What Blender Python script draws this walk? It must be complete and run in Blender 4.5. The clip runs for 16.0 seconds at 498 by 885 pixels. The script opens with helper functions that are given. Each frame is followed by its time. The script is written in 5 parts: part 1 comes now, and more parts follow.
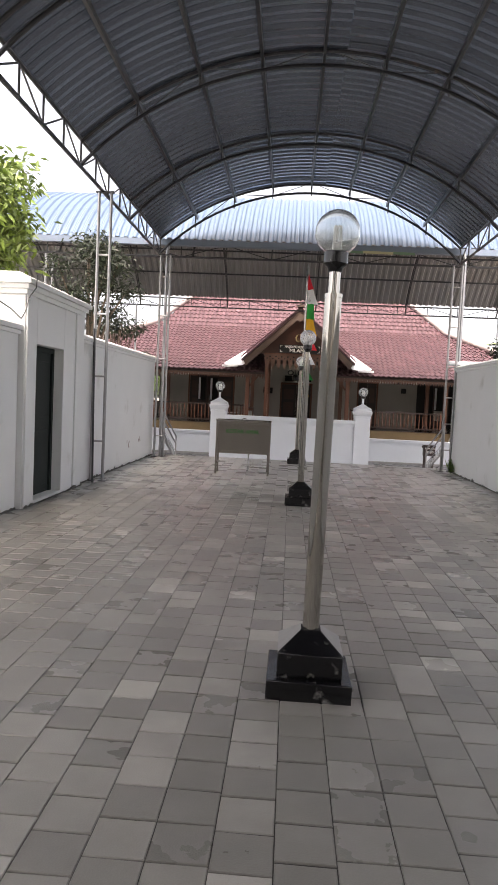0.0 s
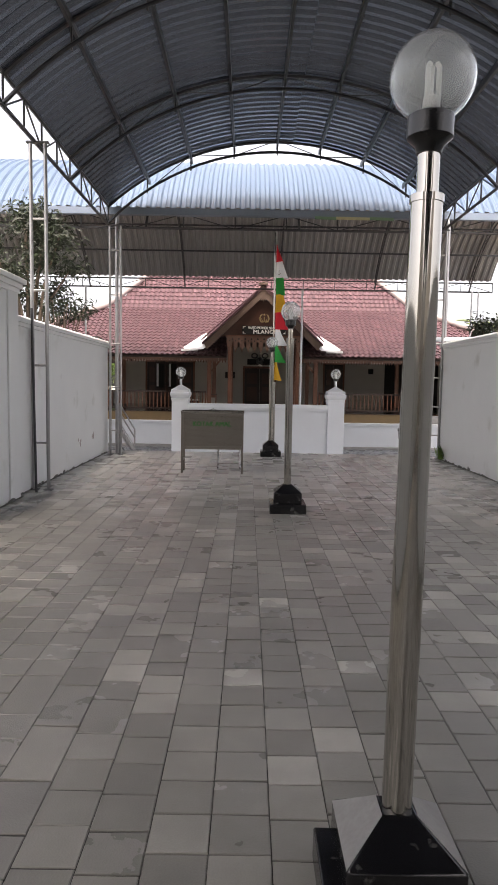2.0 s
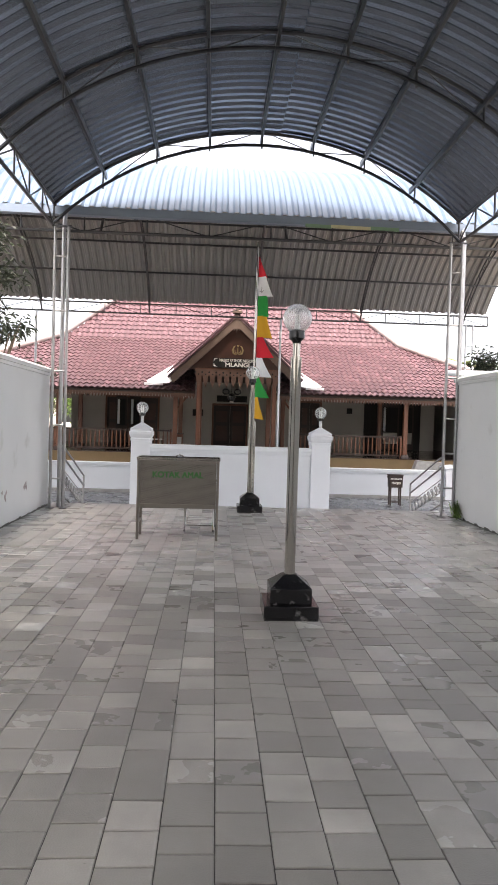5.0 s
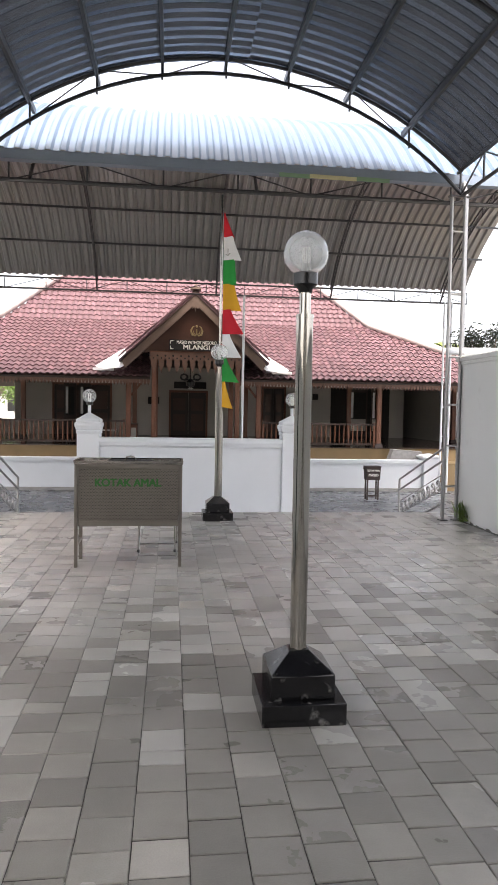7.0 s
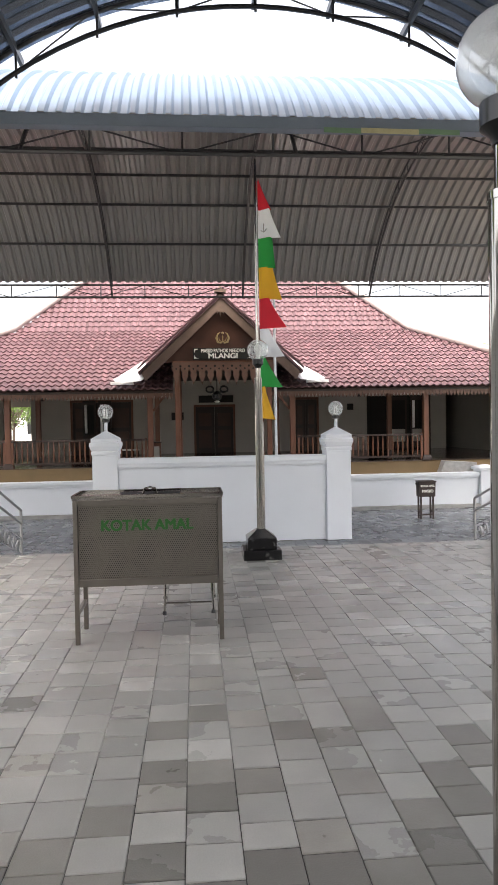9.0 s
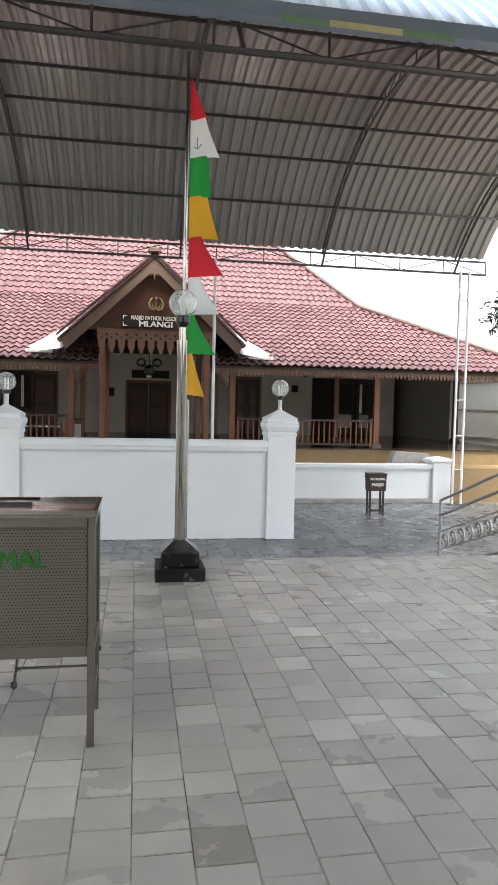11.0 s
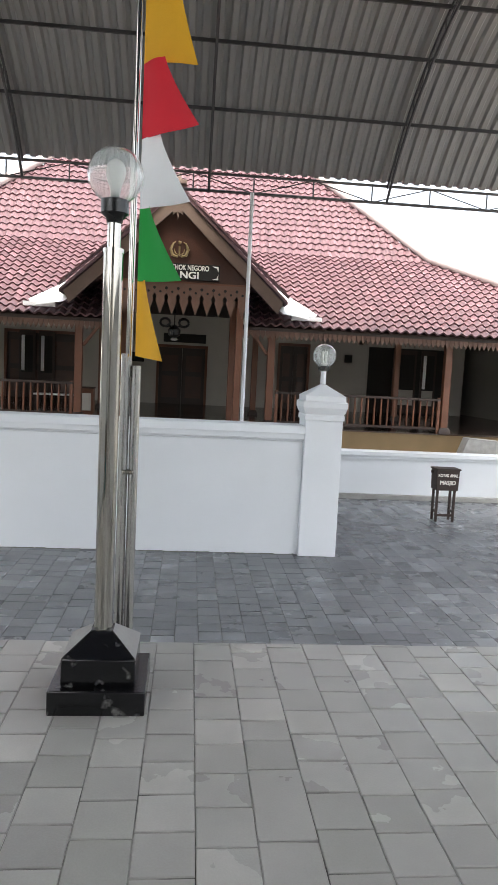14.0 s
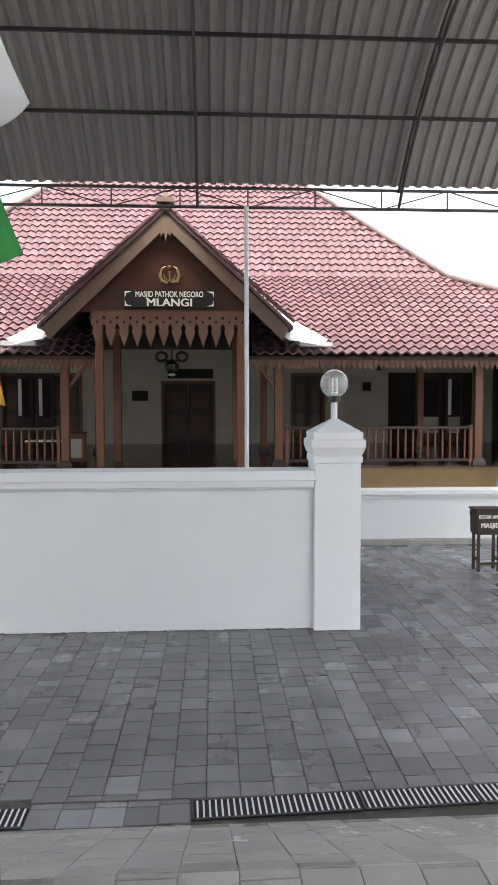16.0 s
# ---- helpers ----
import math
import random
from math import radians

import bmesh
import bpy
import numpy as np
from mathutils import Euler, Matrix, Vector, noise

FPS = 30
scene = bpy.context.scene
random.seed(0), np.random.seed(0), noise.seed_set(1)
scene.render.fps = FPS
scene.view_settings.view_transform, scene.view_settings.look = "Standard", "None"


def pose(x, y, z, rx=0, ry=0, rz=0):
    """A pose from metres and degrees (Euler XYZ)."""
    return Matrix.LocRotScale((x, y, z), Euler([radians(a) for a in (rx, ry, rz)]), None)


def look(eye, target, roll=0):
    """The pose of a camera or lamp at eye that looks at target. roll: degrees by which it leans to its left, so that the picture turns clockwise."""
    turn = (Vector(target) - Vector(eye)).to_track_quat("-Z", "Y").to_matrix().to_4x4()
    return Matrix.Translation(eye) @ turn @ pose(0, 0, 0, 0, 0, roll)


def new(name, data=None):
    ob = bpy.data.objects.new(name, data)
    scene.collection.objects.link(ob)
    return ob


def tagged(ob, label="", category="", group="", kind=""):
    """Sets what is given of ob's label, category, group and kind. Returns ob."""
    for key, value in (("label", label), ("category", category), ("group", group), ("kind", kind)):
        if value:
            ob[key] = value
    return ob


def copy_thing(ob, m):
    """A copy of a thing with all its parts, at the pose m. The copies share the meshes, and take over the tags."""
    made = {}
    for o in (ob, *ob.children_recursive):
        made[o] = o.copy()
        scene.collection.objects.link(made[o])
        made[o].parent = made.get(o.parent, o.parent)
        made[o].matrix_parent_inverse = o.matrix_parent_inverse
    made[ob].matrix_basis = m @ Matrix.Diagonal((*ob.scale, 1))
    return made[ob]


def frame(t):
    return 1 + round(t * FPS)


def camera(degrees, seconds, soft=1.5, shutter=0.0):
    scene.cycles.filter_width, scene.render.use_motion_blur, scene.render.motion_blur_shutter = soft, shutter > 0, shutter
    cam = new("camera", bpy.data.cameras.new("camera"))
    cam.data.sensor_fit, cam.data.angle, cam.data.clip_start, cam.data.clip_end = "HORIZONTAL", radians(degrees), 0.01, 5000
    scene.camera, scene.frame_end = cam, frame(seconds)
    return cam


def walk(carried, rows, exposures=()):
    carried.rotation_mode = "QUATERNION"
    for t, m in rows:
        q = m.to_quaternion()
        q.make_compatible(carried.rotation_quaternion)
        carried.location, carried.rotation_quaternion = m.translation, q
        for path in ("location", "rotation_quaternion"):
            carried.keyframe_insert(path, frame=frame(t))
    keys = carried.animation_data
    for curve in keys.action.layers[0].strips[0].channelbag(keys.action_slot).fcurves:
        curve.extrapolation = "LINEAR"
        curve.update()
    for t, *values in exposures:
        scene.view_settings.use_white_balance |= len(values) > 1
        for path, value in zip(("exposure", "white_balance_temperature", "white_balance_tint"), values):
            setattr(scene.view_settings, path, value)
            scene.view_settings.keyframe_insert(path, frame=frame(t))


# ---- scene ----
cam = camera(40.3, 16.0, soft=0.6)
PATH = [
    (0, (-0.203, -0.4, 1.503), (-0.319, 1.592, 1.37), 2.7),
    (0.5, (-0.359, -0.033, 1.504), (-0.39, 1.955, 1.281), 2.4),
    (1, (-0.372, 0.374, 1.529), (-0.486, 2.365, 1.379), 2.2),
    (1.5, (-0.429, 0.785, 1.523), (-0.493, 2.779, 1.394), 2.6),
    (2, (-0.490, 1.239, 1.535), (-0.485, 3.233, 1.360), 0.9),
    (2.5, (-0.489, 1.626, 1.539), (-0.545, 3.617, 1.349), 1.9),
    (3, (-0.593, 2.101, 1.489), (-0.659, 4.094, 1.33), 2.7),
    (3.5, (-0.618, 2.443, 1.543), (-0.658, 4.436, 1.382), 0.3),
    (4, (-0.608, 2.997, 1.489), (-0.667, 4.982, 1.254), 1.3),
    (4.5, (-0.657, 3.453, 1.519), (-0.545, 5.444, 1.379), -1.0),
    (5, (-0.642, 3.91, 1.541), (-0.538, 5.906, 1.481), 1.7),
    (5.2, (-0.605, 4.053, 1.582), (-0.511, 6.047, 1.461), 2.7),
    (7.3, (-0.717, 6.139, 1.573), (-0.48, 8.123, 1.491), 0.8),
    (7.5, (-0.735, 6.303, 1.565), (-0.517, 8.29, 1.499), 0.8),
    (8, (-0.699, 6.816, 1.561), (-0.62, 8.814, 1.528), 2.4),
    (8.5, (-0.768, 7.25, 1.543), (-0.619, 9.244, 1.49), 0.9),
    (9, (-0.744, 7.786, 1.535), (-0.584, 9.779, 1.482), -1.0),
    (9.5, (-0.72, 8.213, 1.528), (-0.459, 10.193, 1.422), 0.8),
    (9.7, (-0.721, 8.423, 1.498), (-0.393, 10.393, 1.396), 1.8),
    (11.8, (-0.195, 10.441, 1.532), (0.11, 12.414, 1.401), 0.5),
    (12, (-0.177, 10.67, 1.533), (0.084, 12.639, 1.297), 1.0),
    (12.5, (-0.054, 11.1, 1.562), (0.164, 13.082, 1.419), 1.9),
    (13, (0.043, 11.588, 1.575), (0.202, 13.577, 1.435), -0.6),
    (13.5, (0.23, 11.973, 1.567), (0.304, 13.966, 1.427), 2.0),
    (14, (0.364, 12.438, 1.55), (0.542, 14.42, 1.347), 2.8),
    (14.5, (0.472, 12.801, 1.577), (0.589, 14.79, 1.4), 1.0),
    (15, (0.622, 13.224, 1.589), (0.615, 15.215, 1.405), 2.3),
    (15.5, (0.665, 13.582, 1.608), (0.720, 15.58, 1.525), 1.2),
    (16, (0.770, 13.959, 1.584), (0.878, 15.953, 1.477), -0.1),
]
EXPOSURES = [(0, 1.86, 7150, 15), (1, 1.74, 7150, 15), (3, 1.64, 7150, 15), (4, 1.95, 7050, 14), (5, 2.18, 6950, 13), (9, 2.1, 6950, 11), (12, 2.32, 6800, 5), (13, 2.34, 6720, 5), (14, 2.2, 6680, 7), (16, 2.17, 6800, 8)]
walk(cam, [(t, look(eye, target, roll)) for t, eye, target, roll in PATH], EXPOSURES)

# ---- light ----
world = bpy.data.worlds.new("world")
scene.world = world
world.use_nodes = True
wn = world.node_tree.nodes
sky = wn.new("ShaderNodeTexSky")
sky.sky_type, sky.sun_disc = "NISHITA", False
SUN_EL, SUN_AZ = 66, 192
sky.sun_elevation, sky.sun_rotation = radians(SUN_EL), radians(SUN_AZ)
sky.air_density, sky.dust_density, sky.ozone_density = 0.8, 6.0, 0.6
wn["Background"].inputs["Strength"].default_value = 0.15
haze = wn.new("ShaderNodeHueSaturation")
haze.inputs["Saturation"].default_value, haze.inputs["Value"].default_value = 0.45, 1.25
world.node_tree.links.new(sky.outputs["Color"], haze.inputs["Color"])
world.node_tree.links.new(haze.outputs["Color"], wn["Background"].inputs["Color"])
sun = new("sun", bpy.data.lights.new("sun", "SUN"))
sun.data.energy, sun.data.angle, sun.data.color = 0.5, radians(14), (1.0, 0.95, 0.88)
_az, _el = radians(SUN_AZ), radians(SUN_EL)
sun.matrix_world = look((0, 0, 30), (-30 * math.sin(_az) / math.tan(_el), -30 * math.cos(_az) / math.tan(_el), 0))


# ---- materials ----
def mat(name, color, rough=0.6, metal=0.0, var=0.25, scale=6.0, fine=60.0, bump=0.15, rand=0.0, tint=None, coat=0.0, island=0.0, dirt=None, rvar=0.12, rpiece=0.0):
    """A surface with stains at two scales, grain in the relief, and variation from piece to piece."""
    m = bpy.data.materials.new(name)
    m.use_nodes = True
    n, l = m.node_tree.nodes, m.node_tree.links
    b = n["Principled BSDF"]
    b.inputs["Roughness"].default_value, b.inputs["Metallic"].default_value = rough, metal
    b.inputs["Coat Weight"].default_value = coat
    co = n.new("ShaderNodeTexCoord")
    big, small = n.new("ShaderNodeTexNoise"), n.new("ShaderNodeTexNoise")
    for node, s, d in ((big, scale, 5.0), (small, fine, 3.0)):
        node.inputs["Scale"].default_value, node.inputs["Detail"].default_value = s, d
        l.new(co.outputs["Object"], node.inputs["Vector"])
    if rand or island:
        src = n.new("ShaderNodeObjectInfo").outputs["Random"] if rand else n.new("ShaderNodeNewGeometry").outputs["Random Per Island"]
        shift = n.new("ShaderNodeVectorMath")
        shift.operation = "MULTIPLY_ADD"
        l.new(src, shift.inputs[0])
        shift.inputs[1].default_value = (37, 19, 11)
        l.new(co.outputs["Object"], shift.inputs[2])
        l.new(shift.outputs[0], big.inputs["Vector"])
    def mathn(op, a, bb):
        k = n.new("ShaderNodeMath")
        k.operation = op
        for i, v in enumerate((a, bb)):
            if isinstance(v, (int, float)):
                k.inputs[i].default_value = v
            else:
                l.new(v, k.inputs[i])
        return k.outputs[0]
    val = mathn("ADD", mathn("MULTIPLY", mathn("SUBTRACT", big.outputs["Fac"], 0.5), var * 2.4), 1.0)
    val = mathn("ADD", val, mathn("MULTIPLY", mathn("SUBTRACT", small.outputs["Fac"], 0.5), var * 1.0))
    if rand or island:
        val = mathn("MULTIPLY", val, mathn("ADD", mathn("MULTIPLY", mathn("SUBTRACT", src, 0.5), 1.3 * (rand or island)), mathn("ADD", mathn("MULTIPLY", mathn("POWER", src, 8.0), 1.7 * (rand or island)), 0.93)))
    mix = n.new("ShaderNodeMix")
    mix.data_type, mix.blend_type = "RGBA", "MULTIPLY"
    mix.inputs["Factor"].default_value = 1.0
    mix.inputs["A"].default_value = (*color, 1)
    l.new(val, mix.inputs["B"])
    out = mix.outputs["Result"]
    if tint:
        t = n.new("ShaderNodeMix")
        t.data_type = "RGBA"
        ramp = n.new("ShaderNodeMapRange")
        ramp.inputs[1].default_value, ramp.inputs[2].default_value = tint[1], tint[1] + 0.16
        t_noise = n.new("ShaderNodeTexNoise")
        t_noise.inputs["Scale"].default_value, t_noise.inputs["Detail"].default_value = tint[2], 8.0
        l.new(co.outputs["Object"], t_noise.inputs["Vector"])
        l.new(t_noise.outputs["Fac"], ramp.inputs[0])
        l.new(ramp.outputs[0], t.inputs["Factor"])
        l.new(out, t.inputs["A"])
        t.inputs["B"].default_value = (*tint[0], 1)
        out = t.outputs["Result"]
    if dirt:
        pos, dn, dr, dm = n.new("ShaderNodeNewGeometry"), n.new("ShaderNodeTexNoise"), n.new("ShaderNodeMapRange"), n.new("ShaderNodeMix")
        dn.inputs["Scale"].default_value, dn.inputs["Detail"].default_value, dn.inputs["Roughness"].default_value = dirt[1], 7.0, 0.6
        l.new(pos.outputs["Position"], dn.inputs["Vector"])
        dr.inputs[1].default_value, dr.inputs[2].default_value, dr.inputs[4].default_value = dirt[3] if len(dirt) > 3 else 0.42, 0.68 if len(dirt) < 4 else dirt[3] + 0.14, dirt[2]
        l.new(dn.outputs["Fac"], dr.inputs[0])
        dm.data_type, dm.blend_type = "RGBA", "MIX"
        l.new(dr.outputs[0], dm.inputs["Factor"])
        l.new(out, dm.inputs["A"])
        dm.inputs["B"].default_value = (*dirt[0], 1)
        out = dm.outputs["Result"]
    l.new(out, b.inputs["Base Color"])
    rr = mathn("ADD", mathn("MULTIPLY", mathn("SUBTRACT", big.outputs["Fac"], 0.5), rvar), rough)
    if rpiece:
        rr = mathn("ADD", rr, mathn("MULTIPLY", mathn("SUBTRACT", mathn("FRACT", mathn("MULTIPLY", src, 17.3), 0.0), 0.5), rpiece))
    l.new(rr, b.inputs["Roughness"])
    if bump:
        bp = n.new("ShaderNodeBump")
        bp.inputs["Strength"].default_value, bp.inputs["Distance"].default_value = bump, 0.01
        l.new(small.outputs["Fac"], bp.inputs["Height"])
        l.new(bp.outputs["Normal"], b.inputs["Normal"])
    return m


WHITE = mat("white_plaster", (0.76, 0.77, 0.76), 0.75, var=0.05, scale=1.4, fine=90, bump=0.12, tint=((0.6, 0.6, 0.57), 0.62, 2.2))
WHITE_COOL = mat("white_cool_plaster", (0.69, 0.72, 0.755), 0.65, var=0.05, scale=1.2, fine=80, bump=0.1)
MOULD = mat("dark_mould", (0.1, 0.1, 0.09), 0.9, var=0.4, scale=9)
STONE = mat("andesite_paver", (0.25, 0.242, 0.22), 0.34, var=0.2, scale=5, fine=140, bump=0.16, rand=0.3, dirt=((0.165, 0.16, 0.148), 0.7, 0.75), rvar=0.16, rpiece=0.16)
STONE_FAR = mat("andesite_paver_far", (0.25, 0.242, 0.22), 0.34, var=0.2, scale=5, fine=140, bump=0.16, island=0.3, dirt=((0.165, 0.16, 0.148), 0.7, 0.75), rvar=0.16, rpiece=0.16)
STONE_LOW = mat("blue_grey_paver", (0.175, 0.184, 0.197), 0.3, var=0.2, scale=5, fine=120, bump=0.25, island=0.3, dirt=((0.085, 0.09, 0.098), 0.5, 0.75), rpiece=0.14)
STONE_LOW_PIECE = mat("blue_grey_paver_piece", (0.175, 0.184, 0.197), 0.3, var=0.2, scale=5, fine=120, bump=0.25, rand=0.3, dirt=((0.085, 0.09, 0.098), 0.5, 0.75), rpiece=0.14)
GROUT = mat("dark_grout", (0.05, 0.048, 0.045), 0.9, var=0.3, scale=14, dirt=((0.19, 0.185, 0.172), 1.7, 1.0, 0.5))
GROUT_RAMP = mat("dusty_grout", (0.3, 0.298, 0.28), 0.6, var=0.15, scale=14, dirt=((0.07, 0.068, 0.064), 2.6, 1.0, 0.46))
# dust and the open end's skylight are both in this paler tone
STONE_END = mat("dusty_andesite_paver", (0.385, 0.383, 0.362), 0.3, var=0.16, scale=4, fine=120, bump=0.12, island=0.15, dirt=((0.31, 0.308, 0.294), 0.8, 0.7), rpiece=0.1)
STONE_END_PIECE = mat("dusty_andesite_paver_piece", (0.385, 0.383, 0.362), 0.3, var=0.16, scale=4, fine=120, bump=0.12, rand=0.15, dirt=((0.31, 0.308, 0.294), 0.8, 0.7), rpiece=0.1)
SOIL = mat("bare_ground", (0.3, 0.28, 0.24), 0.95, var=0.3, scale=2)
STEEL = mat("galvanised_steel", (0.34, 0.34, 0.34), 0.36, metal=0.7, var=0.2, scale=8, bump=0.05)
STEEL_DARK = mat("weathered_steel", (0.045, 0.046, 0.05), 0.38, metal=0.3, var=0.25, scale=7, bump=0.08, tint=((0.16, 0.1, 0.07), 0.66, 5.0))
PURLIN = mat("grey_painted_steel", (0.035, 0.037, 0.042), 0.36, metal=0.5, var=0.2, scale=6, bump=0.05, rvar=0.1)
WOOD_FRINGE = mat("sun_bleached_fringe", (0.13, 0.068, 0.046), 0.65, var=0.25, scale=4, fine=50, bump=0.2)
# slope tone raised further for the sheen beside the open court
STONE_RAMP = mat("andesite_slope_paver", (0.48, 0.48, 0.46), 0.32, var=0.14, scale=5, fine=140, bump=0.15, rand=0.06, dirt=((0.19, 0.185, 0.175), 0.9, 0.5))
CHROME = mat("stainless_steel", (0.43, 0.41, 0.375), 0.09, metal=1.0, var=0.06, scale=4, bump=0.0, rvar=0.04)
STEEL_POLE = mat("brushed_steel_pole", (0.5, 0.49, 0.47), 0.2, metal=0.9, var=0.08, scale=4, bump=0.02)
LID = mat("steel_lid", (0.36, 0.33, 0.31), 0.2, metal=0.85, var=0.1, scale=4, bump=0.03)
CHROME_DULL = mat("stainless_sheet", (0.2, 0.18, 0.155), 0.4, metal=0.75, var=0.12, scale=5, bump=0.04)
SHEET_UNDER = mat("canopy_sheet_underside", (0.19, 0.22, 0.275), 0.22, metal=0.75, var=0.05, scale=2, bump=0.02, rvar=0.06)
SHEET_TOP = mat("canopy_sheet_light_blue", (0.1, 0.15, 0.225), 0.42, metal=0.0, var=0.12, scale=1.2, bump=0.03)
SHEET_GREY = mat("canopy_sheet_grey_underside", (0.31, 0.305, 0.3), 0.34, metal=0.55, var=0.07, scale=0.8, bump=0.02, rvar=0.05)
GUTTER = mat("blue_grey_gutter", (0.16, 0.2, 0.26), 0.5, var=0.15, scale=2, bump=0.03)
BLACK = mat("black_polished_stone", (0.006, 0.006, 0.007), 0.16, var=0.4, scale=10, bump=0.1, tint=((0.22, 0.22, 0.21), 0.62, 12.0))
STONE_WORN = mat("worn_grey_stone_top", (0.3, 0.295, 0.285), 0.55, var=0.3, scale=8, bump=0.2)
PLASTIC = mat("black_plastic", (0.004, 0.004, 0.0045), 0.28, var=0.2, bump=0.02)
BULB = mat("opal_bulb", (0.85, 0.84, 0.8), 0.38, var=0.03, bump=0.0)
WOOD = mat("dark_brown_timber", (0.026, 0.012, 0.008), 0.55, var=0.3, scale=3, fine=40, bump=0.2)
WOOD_PANEL = mat("mahogany_boarding", (0.05, 0.016, 0.008), 0.42, var=0.35, scale=3, fine=40, bump=0.2)
WOOD_MID = mat("red_brown_timber", (0.13, 0.047, 0.022), 0.5, var=0.25, scale=3, fine=40, bump=0.2)
WOOD_GREY = mat("weathered_bargeboard", (0.115, 0.075, 0.056), 0.6, var=0.3, scale=4, fine=50, bump=0.25)
TILE = mat("red_roof_tile", (0.125, 0.066, 0.073), 0.5, var=0.25, scale=3, fine=60, bump=0.12, rand=0.2, coat=0.06)
TILE_FAR = mat("red_roof_tile_joined", (0.125, 0.066, 0.073), 0.5, var=0.25, scale=3, fine=60, bump=0.12, island=0.2, coat=0.06)
CREAM = mat("cream_wall", (0.42, 0.4, 0.36), 0.8, var=0.08, scale=1.5)
OCHRE = mat("ochre_plinth", (0.22, 0.155, 0.08), 0.7, var=0.15, scale=3)
PORCH = mat("dark_glossy_floor", (0.045, 0.03, 0.025), 0.18, var=0.2, scale=3, bump=0.02)
DOOR_GREEN = mat("dark_green_door", (0.008, 0.014, 0.012), 0.8, var=0.3, scale=3)
# near-black for boards, and for shade painted into openings and holes
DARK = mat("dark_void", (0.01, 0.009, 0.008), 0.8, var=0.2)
RED = mat("red_cloth", (0.68, 0.012, 0.03), 0.8, var=0.1, scale=5, fine=200)
CLOTH_WHITE = mat("white_cloth", (0.88, 0.89, 0.9), 0.8, var=0.05, scale=5, fine=200)
GREEN = mat("green_cloth", (0.01, 0.32, 0.05), 0.8, var=0.1, scale=5, fine=200)
YELLOW = mat("yellow_cloth", (0.75, 0.4, 0.02), 0.8, var=0.1, scale=5, fine=200)
GREEN_PALE = mat("faded_green_plastic", (0.14, 0.24, 0.15), 0.5, var=0.2, scale=6)
YELLOW_PALE = mat("faded_yellow_plastic", (0.42, 0.4, 0.24), 0.5, var=0.2, scale=6)
TEAL = mat("teal_upholstery", (0.01, 0.17, 0.2), 0.7, var=0.1, fine=150)
GOLD = mat("gold_paint", (0.24, 0.18, 0.09), 0.4, metal=0.4, var=0.1)
GOLD_STRIP = mat("ochre_vinyl", (0.3, 0.21, 0.06), 0.5, var=0.1)
SIGN_WHITE = mat("sign_white_paint", (0.8, 0.78, 0.72), 0.5, var=0.03, bump=0)
GREEN_PAINT = mat("green_lettering", (0.02, 0.14, 0.02), 0.5, var=0.2, scale=30, bump=0)
LEAF = mat("leaf_green", (0.1, 0.17, 0.03), 0.5, var=0.3, scale=2, island=0.5)
LEAF_LIGHT = mat("leaf_yellow_green", (0.14, 0.2, 0.035), 0.45, var=0.25, scale=2, island=0.4)
LEAF_DARK = mat("leaf_dark", (0.02, 0.03, 0.014), 0.55, var=0.3, scale=2, island=0.5)
BARK = mat("bark", (0.13, 0.1, 0.075), 0.9, var=0.3, scale=8)
RIDGE = mat("grey_ridge_cap", (0.42, 0.36, 0.34), 0.7, var=0.2, scale=4)
FLASH = mat("white_flashing", (0.8, 0.8, 0.8), 0.5, var=0.08, scale=4)

GLASS = bpy.data.materials.new("clear_glass")
GLASS.use_nodes = True
_g = GLASS.node_tree.nodes["Principled BSDF"]
_g.inputs["Base Color"].default_value = (0.95, 0.97, 0.96, 1)
_g.inputs["Roughness"].default_value, _g.inputs["Transmission Weight"].default_value, _g.inputs["IOR"].default_value = 0.03, 0.88, 1.3

GLASS_MILKY = GLASS.copy()
GLASS_MILKY.name = "dusty_glass"
_g = GLASS_MILKY.node_tree.nodes["Principled BSDF"]
_g.inputs["Base Color"].default_value = (0.93, 0.94, 0.93, 1)
_g.inputs["Transmission Weight"].default_value = 0.74


